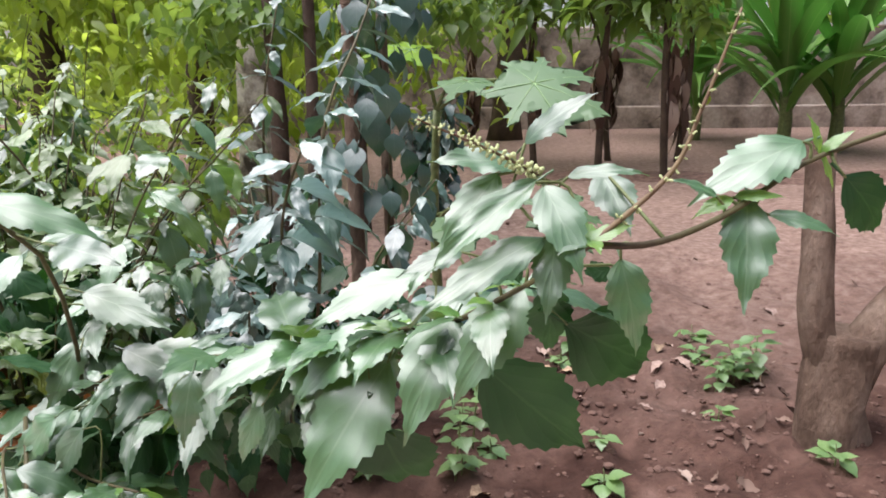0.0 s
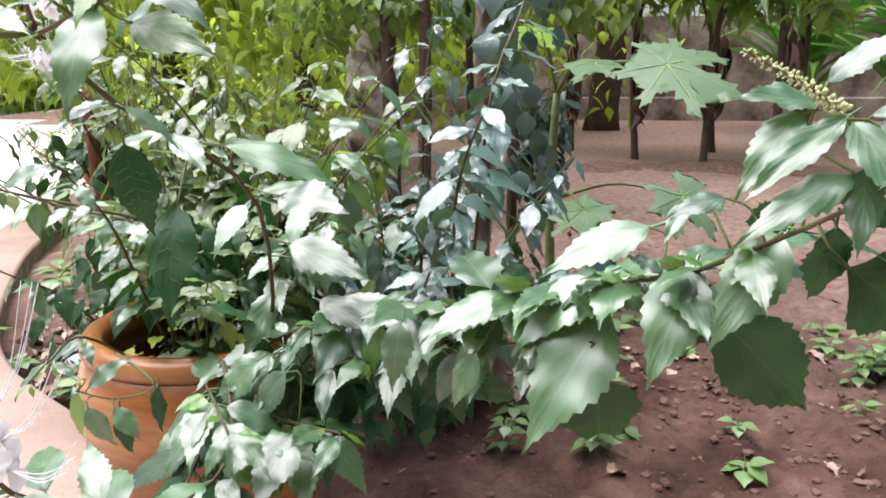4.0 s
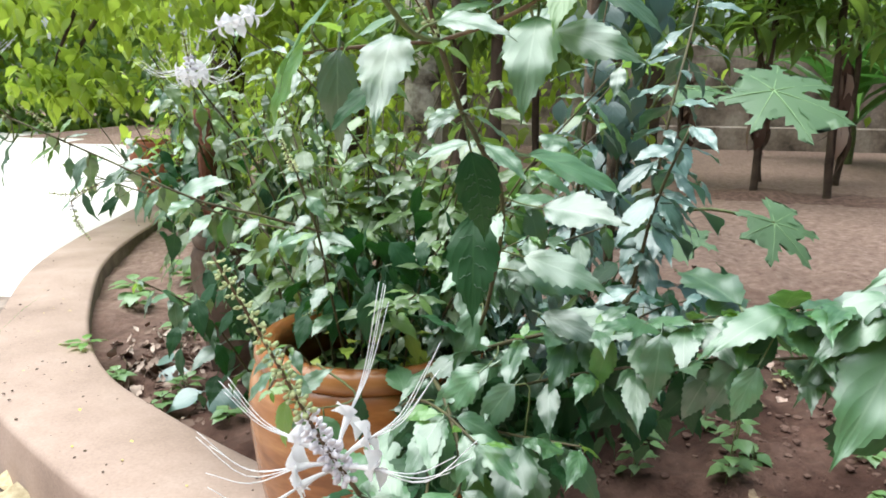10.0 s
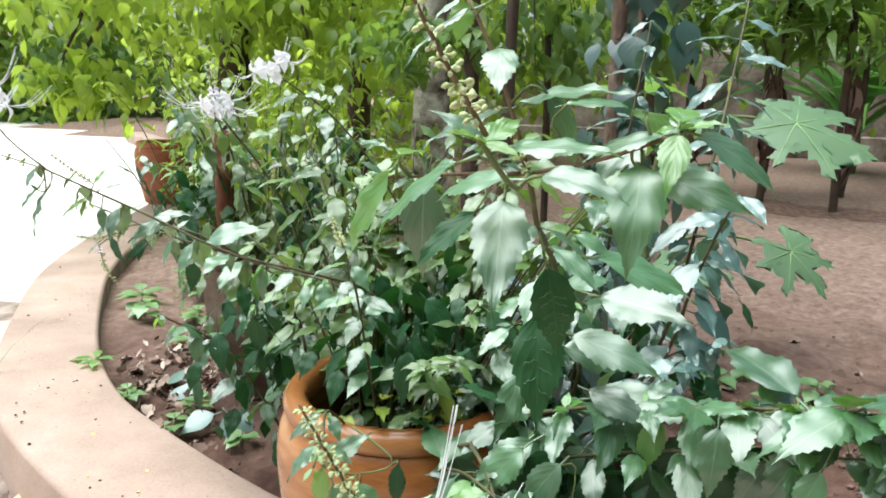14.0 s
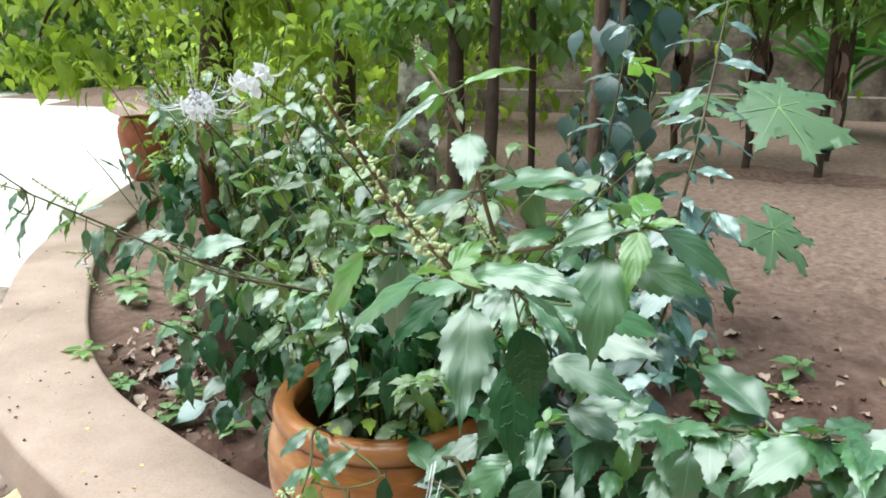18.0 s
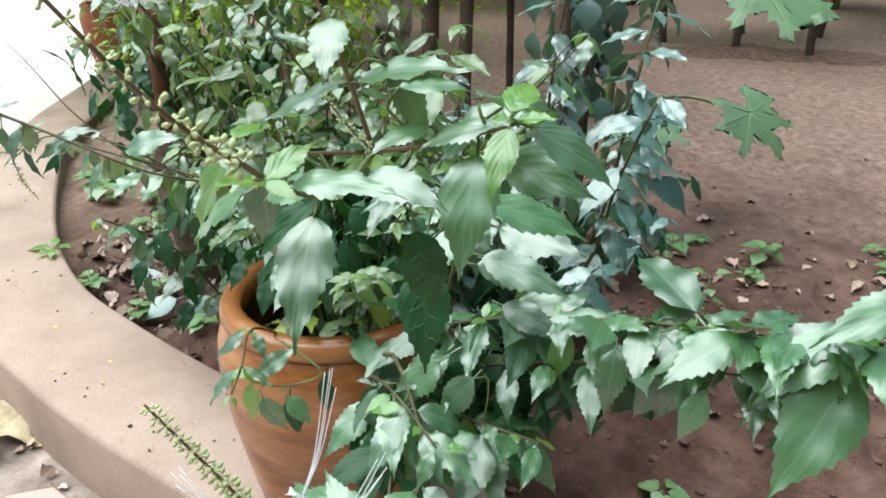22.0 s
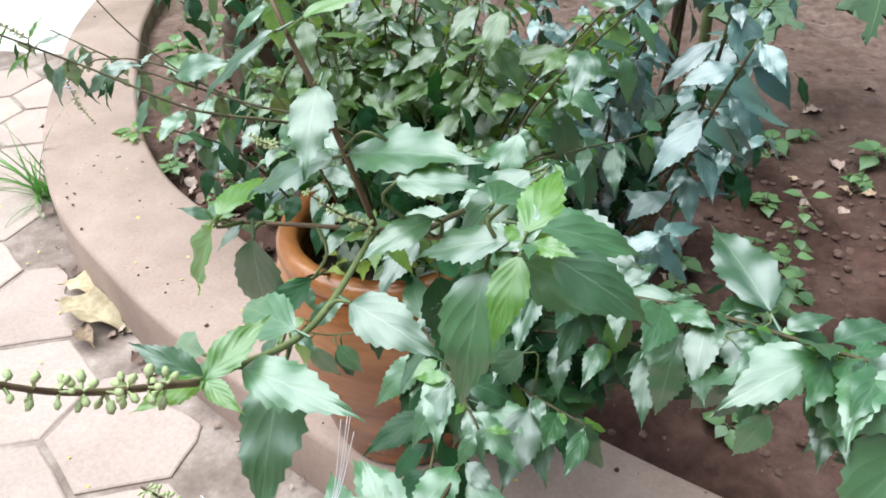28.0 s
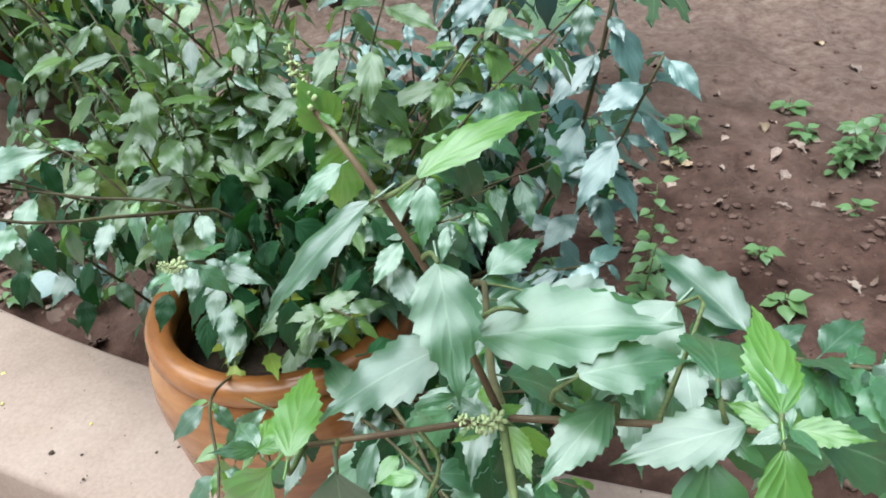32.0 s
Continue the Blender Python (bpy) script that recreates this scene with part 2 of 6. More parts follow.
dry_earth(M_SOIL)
M_HUMUS = mottled("pot_soil", ((0.3, (0.030, 0.020, 0.014)), (0.7, (0.085, 0.058, 0.04))), 20, 120, 0.95, 0.8, 0.006)
M_DRY = mottled("dry_leaf", ((0.3, (0.20, 0.12, 0.07)), (0.7, (0.46, 0.34, 0.23))), 9, 120, 0.8, 0.3, 0.001, 0.3, tint=0.35)
M_DRY_J, _n, _l, _b = material("dry_leaf_litter", 0.85, 0.25)
_r = ramp(_n, ((0.0, (0.05, 0.028, 0.02)), (0.45, (0.13, 0.08, 0.06)), (0.8, (0.24, 0.165, 0.13)), (1.0, (0.42, 0.33, 0.27))))
_l.new(_n.new("ShaderNodeNewGeometry").outputs["Random Per Island"], _r.inputs["Fac"])
_l.new(_r.outputs["Color"], _b.inputs["Base Color"])
M_DRYY = mottled("dry_leaf_yellow", ((0.3, (0.32, 0.24, 0.13)), (0.7, (0.54, 0.45, 0.30))), 9, 120, 0.7, 0.3, 0.001, 0.3, tint=0.2)
M_BARK = mottled("bark_brown", ((0.3, (0.075, 0.046, 0.032)), (0.5, (0.17, 0.115, 0.085)), (0.72, (0.30, 0.225, 0.175))), 11, 75, 0.95, 1.0, 0.012, 0.2, 0.7, stretch=(1.0, 1.0, 0.45))
M_BARK_PALE = mottled("bark_pale", ((0.38, (0.05, 0.04, 0.03)), (0.46, (0.26, 0.22, 0.185)), (0.56, (0.58, 0.54, 0.48))), 6, 60, 0.95, 0.9, 0.012, 0.3, 0.6)
M_BARK_DARK = mottled("bark_dark", ((0.3, (0.04, 0.028, 0.02)), (0.7, (0.11, 0.075, 0.055))), 6, 60, 0.95, 0.9, 0.01)
M_WALL = mottled("old_plaster", ((0.34, (0.06, 0.05, 0.04)), (0.46, (0.20, 0.155, 0.13)), (0.58, (0.31, 0.25, 0.215)), (0.72, (0.38, 0.32, 0.275))), 2.3, 22, 0.95, 0.8, 0.012, 0.2, 0.7)

# ---------------------------------------------------------------- building helpers
UP = Vector((0, 0, 1))


def mesh_from(name, verts, faces, uvs=None, smooth=True):
    me = bpy.data.meshes.new(name)
    me.from_pydata([tuple(v) for v in verts], [], [tuple(f) for f in faces])
    if uvs is not None:
        layer = me.uv_layers.new(name="UVMap")
        idx = np.empty(len(me.loops), dtype=np.int32)
        me.loops.foreach_get("vertex_index", idx)
        layer.data.foreach_set("uv", np.asarray(uvs, dtype=np.float32)[idx].ravel())
    if smooth:
        me.polygons.foreach_set("use_smooth", [True] * len(me.polygons))
    me.update()
    return me


def link(name, me, mat, parent=None, m=None, label="", kind=""):
    if not me.materials:
        me.materials.append(mat)
    ob = new(name, me)
    if parent is not None:
        ob.parent = parent
    if m is not None:
        ob.matrix_basis = m
    if label or kind:
        tagged(ob, label=label, kind=kind)
    return ob


def part(name, bm, mat, parent, label=""):
    me = bpy.data.meshes.new(name)
    bm.to_mesh(me)
    bm.free()
    me.polygons.foreach_set("use_smooth", [True] * len(me.polygons))
    return link(name, me, mat, parent, None, label)


def thing(name, label, category, at=(0, 0, 0), group=""):
    ob = new(name)
    ob.empty_display_size = 0.05
    ob.location = at
    return tagged(ob, label, category, group)


def curve_pts(ctrl, n):
    """n places along a smooth line through the control places."""
    c = [Vector(p) for p in ctrl]
    if len(c) == 2:
        return [c[0].lerp(c[1], i / (n - 1)) for i in range(n)]
    c = [c[0] * 2 - c[1], *c, c[-1] * 2 - c[-2]]
    out = []
    for i in range(n):
        s = i / (n - 1) * (len(c) - 3)
        k = min(int(s), len(c) - 4)
        t = s - k
        a, b, d, e = c[k:k + 4]
        out.append(0.5 * ((2 * b) + (d - a) * t + (2 * a - 5 * b + 4 * d - e) * t * t + (3 * b - a - 3 * d + e) * t ** 3))
    return out


def tube_arrays(pts, radii, sides=7, wob=0.0):
    verts, faces = [], []
    ref = Vector((0.3, 0.9, 0.2))
    for i, p in enumerate(pts):
        d = (pts[min(i + 1, len(pts) - 1)] - pts[max(i - 1, 0)]).normalized()
        a = d.cross(ref if abs(d.dot(ref)) < 0.95 else UP).normalized()
        b = d.cross(a)
        for k in range(sides):
            g = 2 * math.pi * k / sides
            r = radii[i] * (1 + (wob * noise.noise((p * 9) + Vector((k * 3.1, 0, 0))) if wob else 0))
            verts.append(p + (a * math.cos(g) + b * math.sin(g)) * r)
        if i:
            o = (i - 1) * sides
            faces += [(o + k, o + (k + 1) % sides, o + sides + (k + 1) % sides, o + sides + k) for k in range(sides)]
    faces.append(tuple(reversed(range(sides))))
    faces.append(tuple(len(verts) - sides + k for k in range(sides)))
    return verts, faces


def tube(name, ctrl, r0, r1, mat, parent, n=14, sides=7, label="", wob=0.0):
    pts = curve_pts(ctrl, n)
    rad = [r0 + (r1 - r0) * i / (n - 1) for i in range(n)]
    v, f = tube_arrays(pts, rad, sides, wob)
    return link(name, mesh_from(name, v, f), mat, parent, None, label)


def lathe_bm(profile, steps=48, wob=0.0):
    bm = bmesh.new()
    rings = []
    for r, z in profile:
        rings.append([bm.verts.new((r * (1 + wob * math.sin(3 * a + z * 9)) * math.cos(a), r * math.sin(a), z)) for a in (2 * math.pi * k / steps for k in range(steps))])
    for a, b in zip(rings, rings[1:]):
        for k in range(steps):
            bm.faces.new((a[k], a[(k + 1) % steps], b[(k + 1) % steps], b[k]))
    bm.faces.new(list(reversed(rings[0])))
    bm.faces.new(rings[-1])
    return bm


# ---------------------------------------------------------------- leaves
def leaf_arrays(width=0.28, bend=0.5, fold=0.25, teeth=7, cols=5, ruffle=0.02, phase=0.0, petiole=0.16, rng=None, depth=0.2, lean=0.74, arch=0.0):
    """A toothed leaf of length 1 along +x, upper face +z: places, faces and the leaf's own map."""
    rows = 2 * teeth + 1
    verts, uvs, faces = [], [], []
    for i in range(rows):
        u = i / (rows - 1)
        w = width * 1.06 * max(0.0, math.sin(math.pi * u ** lean)) ** 1.45
        if i in (0, rows - 1):
            w = 0.004
        notch = i % 2 == 0 and 0.18 < u < 0.99
        for c in range(cols):
            v = 2 * c / (cols - 1) - 1
            ww, uu = w, u
            if abs(v) > 0.99:
                if notch:
                    ww = w * (1 - depth)
                elif u > 0.2:
                    uu = u + 0.022
            x, y = uu, v * ww
            z = fold * abs(y) - arch * y * y + ruffle * math.sin(6 * math.pi * u + phase + (1.3 if v > 0 else 0)) * abs(v)
            if bend:
                g = bend * x
                x, z = math.sin(g) / bend + z * math.sin(g), -(1 - math.cos(g)) / bend + z * math.cos(g)
            verts.append((x, y, z))
            uvs.append((u, v))
        if i:
            o = (i - 1) * cols
            faces += [(o + c, o + cols + c, o + cols + c + 1, o + c + 1) for c in range(cols - 1)]
    faces = [tuple(reversed(f)) for f in faces]
    if petiole:
        o = len(verts)
        for x, r in ((-petiole, 0.016), (0.02, 0.012)):
            for k in range(3):
                a = 2 * math.pi * k / 3
                verts.append((x, r * math.cos(a), r * math.sin(a) - 0.006 + (0.05 * x if x < 0 else 0)))
                uvs.append((0.0, 0.0))
        faces += [(o + k, o + (k + 1) % 3, o + 3 + (k + 1) % 3, o + 3 + k) for k in range(3)]
    return np.array(verts), faces, np.array(uvs)


rnd = random.Random(7)
LEAF_ARR = [leaf_arrays(0.205 + 0.05 * rnd.random(), 0.25 + 0.65 * rnd.random(), 0.22 + 0.28 * rnd.random(), rnd.choice((10, 11)), 7, 0.010 + 0.014 * rnd.random(), 6 * rnd.random(), depth=0.10 + 0.05 * rnd.random(), lean=0.64 + 0.07 * rnd.random(), arch=1.0 + 0.8 * rnd.random()) for _ in range(8)]
LEAF_MESH = [mesh_from("leaf", *a) for a in LEAF_ARR]
YOUNG_MESH = [mesh_from("young_leaf", *a) for a in LEAF_ARR[:4]]
LOW_ARR = [leaf_arrays(0.22 + 0.05 * rnd.random(), 0.3 + 0.7 * rnd.random(), 0.1 + 0.3 * rnd.random(), 4, 3, 0.02, 6 * rnd.random(), petiole=0.12) for _ in range(6)]
ROUND_ARR = [leaf_arrays(0.36 + 0.05 * rnd.random(), 0.4 + 0.5 * rnd.random(), 0.15, 4, 3, 0.01, 6 * rnd.random(), petiole=0.2, depth=0.0, lean=0.7) for _ in range(4)]
PLAIN_ARR = [leaf_arrays(0.2 + 0.06 * rnd.random(), 0.3 + 0.8 * rnd.random(), 0.2, 2, 3, 0.0, 0, petiole=0.0, depth=0.0) for _ in range(5)]
DRY_ARR = [leaf_arrays(0.20 + 0.10 * rnd.random(), rnd.uniform(-1.6, 1.8), 0.2 + 0.5 * rnd.random(), 4, 3, 0.05 + 0.05 * rnd.random(), 6 * rnd.random(), petiole=0.1, depth=0.05, lean=0.7 + 0.2 * rnd.random()) for _ in range(8)]
OVAL_MESH = [mesh_from("leaf", *a) for a in ROUND_ARR]
BLUE_MESH = [mesh_from("leaf", *a) for a in LEAF_ARR]
SHADED_MESH = [mesh_from("leaf", *a) for a in LEAF_ARR]
for me_, mat_ in ((LEAF_MESH, M_LEAF), (YOUNG_MESH, M_YOUNG), (OVAL_MESH, M_WEED), (BLUE_MESH, M_BLUE_O), (SHADED_MESH, M_LEAF_SHADED)):
    for q_ in me_:
        q_.materials.append(mat_)


def leaf_pose(base, d, n, length, wide=1.0):
    d = Vector(d).normalized()
    n = Vector(n)
    y = n.cross(d).normalized()
    n = d.cross(y)
    m = Matrix((d, y, n)).transposed()
    return Matrix.Translation(base) @ m.to_4x4() @ Matrix.Diagonal((length, length * wide, length, 1))


class Joined:
    """Collects many leaves into one mesh."""

    def __init__(self):
        self.v, self.f, self.uv, self.n = [], [], [], 0

    def add(self, arr, m):
        v, f, uv = arr
        a = np.array(m)
        self.v.append(v @ a[:3, :3].T + a[:3, 3])
        self.f += [tuple(self.n + k for k in q) for q in f]
        self.uv.append(uv)
        self.n += len(v)

    def done(self, name, mat, parent, label="", kind="stuff"):
        if not self.n:
            return None
        return link(name, mesh_from(name, np.concatenate(self.v), self.f, np.concatenate(self.uv)), mat, parent, None, label, kind)


def droop_dir(out, down):
    o = Vector((out[0], out[1], 0))
    o = o.normalized() if o.length > 1e-4 else Vector((1, 0, 0))
    d = o * math.cos(down) - UP * math.sin(down)
    return d, o * math.sin(down) + UP * math.cos(down)


STEM_LINES = []


def leafy(plant, ctrl, nodes, size, r0=0.0022, r1=0.0011, far=None, start=0.1, rng=None, droop=(0.1, 0.9), mat=M_STEM, crown=True, side=0.5, young=0.12, arrs=LOW_ARR, jit=0.25, n=16, meshes=None):
    """A stem with pairs of toothed leaves, each pair set crosswise to the last, and small leaves in the leaf joints."""
    pts = curve_pts(ctrl, n)
    rad = [r0 + (r1 - r0) * i / (n - 1) for i in range(n)]
    v, f = tube_arrays(pts, rad, 6)
    link("stem", mesh_from("stem", v, f), mat, plant)
    STEM_LINES.append(pts)
    turn = rng.random() * 3
    for k in range(nodes):
        s = start + (1 - start) * k / max(1, nodes - 1)
        x = s * (n - 1)
        i = min(int(x), n - 2)
        p = pts[i].lerp(pts[i + 1], x - i)
        d = (pts[i + 1] - pts[i]).normalized()
        a = d.cross(Vector((0.2, 0.1, 1)) if abs(d.z) < 0.9 else Vector((1, 0, 0))).normalized()
        b = d.cross(a).normalized()
        ang = turn + k * math.pi / 2
        last = k == nodes - 1
        for sgn in (0, math.pi):
            g = ang + sgn + rng.uniform(-0.3, 0.3)
            out = a * math.cos(g) + b * math.sin(g) + d * 0.45
            sz = size * rng.uniform(0.75, 1.15) * (1.0 if s < 0.75 else 1.0 - 0.35 * (s - 0.75) / 0.25)
            for rep in range(2 if rng.random() < side else 1):
                z2 = sz if rep == 0 else sz * rng.uniform(0.35, 0.6)
                o2 = out if rep == 0 else out + Vector((rng.uniform(-1, 1), rng.uniform(-1, 1), rng.uniform(-0.2, 0.6))) * 0.9
                dd, nn = droop_dir(o2, rng.uniform(*droop) - 0.5 * max(0, o2.normalized().z))
                nn = nn + Vector((rng.uniform(-jit, jit), rng.uniform(-jit, jit) - 0.25, 0))
                m = leaf_pose(p + dd * z2 * 0.16, dd, nn, z2, rng.uniform(0.85, 1.15))
                if far is not None:
                    far.add(rng.choice(arrs), m)
                else:
                    yl = (last or rep == 1) and rng.random() < young * 3
                    if yl and rep == 0:
                        m = m @ Matrix.Diagonal((0.55, 0.55, 0.55, 1))
                    me = rng.choice(meshes or (YOUNG_MESH if yl else LEAF_MESH))
                    ob = new("leaf", me)
                    ob.parent, ob.matrix_basis = plant, m
    return pts


def hero(plant, base, tip, size_w=1.0, roll=0.0, young=False, k=0, face=0.4, dull=False):
    """One leaf from its stalk's end to its tip; face: how far its upper side turns from the sky to the open side; roll turns it about its rib."""
    base, tip = Vector(base), Vector(tip)
    d = tip - base
    n = UP * (1 - face) + Vector((0.0, -1.0, 0.15)) * face
    n = n - d.normalized() * n.dot(d.normalized())
    if n.length < 0.1:
        n = Vector((0, -1, 0.2))
    n = Matrix.Rotation(radians(roll), 4, d.normalized()) @ n
    # dull: darker leaf colour standing in for a shaded, hanging side
    ob = new("leaf", (YOUNG_MESH if young else SHADED_MESH if dull else LEAF_MESH)[k % (4 if young else 8)])
    m = leaf_pose(base, d, n, d.length * 1.06, size_w)
    ob.parent, ob.matrix_basis = plant, m
    stalk_to_stem(ob, m, base, d)
    return ob


def stalk_to_stem(leaf, m, base, d):
    """A thin curved stalk from the leaf's base to the nearest stem."""
    best, at = 0.06, None
    for line in STEM_LINES:
        for a, b in zip(line, line[1:]):
            ab = b - a
            q = a + ab * max(0.0, min(1.0, (base - a).dot(ab) / max(1e-9, ab.length_squared)))
            if (base - q).length < best:
                best, at = (base - q).length, q
    if at is None or best < 0.004:
        return
    mid = base - d.normalized() * best * 0.45
    inv = m.inverted()
    v, f = tube_arrays(curve_pts([base + d * 0.02, mid.lerp(at, 0.3), at], 7), [0.0007, 0.0007, 0.0007, 0.0008, 0.0008, 0.0009, 0.0010], 5)
    link("leaf_stalk", mesh_from("leaf_stalk", [inv @ q for q in v], f), M_STEM_G, leaf)


# ---------------------------------------------------------------- ground, kerb, pavers
KERB_Z, PAVE_Z = 0.34, 0.20
INNER = ((9.0, -2.2), (6.5, -1.75), (4.2, -1.1), (2.6, -0.47), (1.9, -0.15), (1.1, 0.22), (0.55, 0.47), (0.08, 0.675), (-0.22, 0.795), (-0.5, 0.925), (-0.8, 1.07), (-1.04, 1.215), (-1.27, 1.385), (-1.48, 1.62), (-1.71, 1.97), (-1.95, 2.40), (-2.13, 2.88), (-2.3, 3.5), (-2.55, 4.3), (-3.0, 5.4), (-4.0, 7.2), (-6.0, 9.5))
inner = curve_pts([(x, y, 0) for x, y in INNER], 200)


def offset_line(pts, w):
    out = []
    for i, p in enumerate(pts):
        d = (pts[min(i + 1, len(pts) - 1)] - pts[max(i - 1, 0)]).normalized()
        out.append(p + Vector((-d.y, d.x, 0)) * w)
    return out


outer = offset_line(inner, 0.245)


def kerb_mesh():
    """A curved cement edge with rounded arrises, its inner face going down to the soil and its outer to the pavers."""
    b = 0.012
    prof = ((0.0, 0.12), (0.0, KERB_Z - b), (b * 0.4, KERB_Z - b * 0.3), (b, KERB_Z), (0.125, KERB_Z + 0.002), (0.245 - b, KERB_Z - 0.003), (0.245 - b * 0.3, KERB_Z - b * 0.5), (0.245, KERB_Z - b * 1.4), (0.25, 0.12))
    lines = [offset_line(inner, w) for w, _ in prof]
    verts, faces = [], []
    for i in range(len(inner)):
        for (w, z), l in zip(prof, lines):
            p = l[i]
            verts.append((p.x, p.y, z + 0.003 * noise.noise(Vector((p.x * 4, p.y * 4, z)))))
    k = len(prof)
    for i in range(len(inner) - 1):
        for j in range(k - 1):
            o = i * k + j
            faces.append((o, o + 1, o + k + 1, o + k))
    return mesh_from("kerb", verts, faces)


kerb = link("kerb", kerb_mesh(), M_KERB)
kerb.data.materials.append(M_KERB_IN)
# inner face takes the darker slot, stain and shade in one colour
for poly in kerb.data.polygons:
    if poly.index % 8 == 0:
        poly.material_index = 1
tagged(kerb, "curved low cement kerb round the planting bed, beige and weathered", "kerb", kind="structure")


def side_of_kerb(x, y):
    """Signed distance from the kerb's inner edge: positive in the planting bed."""
    best, s = 1e9, 0
    p = Vector((x, y, 0))
    for a, b in zip(inner[::3], inner[3::3]):
        ab = b - a
        t = max(0.0, min(1.0, (p - a).dot(ab) / ab.length_squared))
        q = a + ab * t
        dd = (p - q).length
        if dd < best:
            best, s = dd, ab.x * (p.y - q.y) - ab.y * (p.x - q.x)
    return best if s < 0 else -best


def soil_z(x, y, d=None):
    d = side_of_kerb(x, y) if d is None else d
    left = max(0.0, min(1.0, (-0.45 - x) / 0.5)) * max(0.0, min(1.0, (3.5 - y) / 1.5))
    z = 0.375 - 0.095 * left
    edge = max(0.0, min(1.0, d / 0.3))
    z = (0.30 - 0.03 * left) * (1 - edge) + z * edge
    near = max(0.15, 1 - max(0, y - 2) / 4)
    z += near * (0.024 * noise.noise(Vector((x * 2.3, y * 2.3, 0))) + 0.028 * noise.noise(Vector((x * 7, y * 7, 3))) + max(0.0, min(1.0, (2.2 - y) / 0.8, (1.8 - x) / 0.3)) * (0.022 * noise.noise(Vector((x * 17, y * 17, 7))) + 0.010 * noise.noise(Vector((x * 36, y * 36, 2)))))
    return z


def ground_mesh():
    """One sheet to the horizon: soil inside the kerb, paving level outside it."""
    xs = np.concatenate([[-300, -60, -20, -10, -8], np.arange(-7.0, -3.2, 0.2), np.arange(-3.2, -2.0, 0.1), np.arange(-2.0, 1.6, 0.025), np.arange(1.6, 3.4, 0.12), [4, 5, 6, 7, 8, 9, 10, 20, 60, 300]])
    ys = np.concatenate([[-300, -60, -12, -9, -4, -3, -2.4, -2.0, -1.6, -1.2, -0.9, -0.6, -0.4, -0.2], np.arange(0.0, 3.2, 0.025), np.arange(3.2, 10, 0.17), [11, 12, 20, 60, 300]])
    verts, keep = [], []
    for x in xs:
        for y in ys:
            d = side_of_kerb(x, y) if abs(x) < 25 and abs(y) < 25 else 5.0
            if d > -0.12:
                z = soil_z(x, y, d)
            else:
                z = 0.14
            verts.append((x, y, z))
    ny = len(ys)
    faces = [(i * ny + j, (i + 1) * ny + j, (i + 1) * ny + j + 1, i * ny + j + 1) for i in range(len(xs) - 1) for j in range(ny - 1)]
    return mesh_from("ground", verts, faces)


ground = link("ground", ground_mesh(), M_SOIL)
tagged(ground, "bare reddish brown garden soil, uneven and trodden", "ground", kind="structure")

# mortar bed beside the kerb, and the smooth pale path beyond it; the soil of the bed lies over both
def sheet(name, x0, x1, y0, y1, z, mat):
    nx, ny = 40, 40
    v = [(x0 + (x1 - x0) * i / nx, y0 + (y1 - y0) * j / ny, z) for i in range(nx + 1) for j in range(ny + 1)]
    f = [(i * (ny + 1) + j, (i + 1) * (ny + 1) + j, (i + 1) * (ny + 1) + j + 1, i * (ny + 1) + j + 1) for i in range(nx) for j in range(ny)]
    return link(name, mesh_from(name, v, f), mat)


pavement = sheet("pavement", -2.9, 10.0, -8.0, 2.35, PAVE_Z - 0.004, M_JOINT)
tagged(pavement, "paving of pale hexagonal stone slabs with thin mortar joints", "pavement", kind="structure")
M_PATH = mottled("pale_concrete", ((0.3, (0.56, 0.51, 0.47)), (0.7, (0.72, 0.68, 0.64))), 0.9, 60, 0.8, 0.2, 0.003)
road = sheet("road", -40.0, -2.9, -8.0, 2.35, PAVE_Z - 0.004, M_PATH)
tagged(road, "wide pale concrete path curving past the planting bed", "path", kind="structure")
road_2 = sheet("road_2", -40.0, 0.0, 2.35, 13.5, PAVE_Z - 0.004, M_PATH)
tagged(road_2, "pale concrete path leading away under the trees", "path", kind="structure")

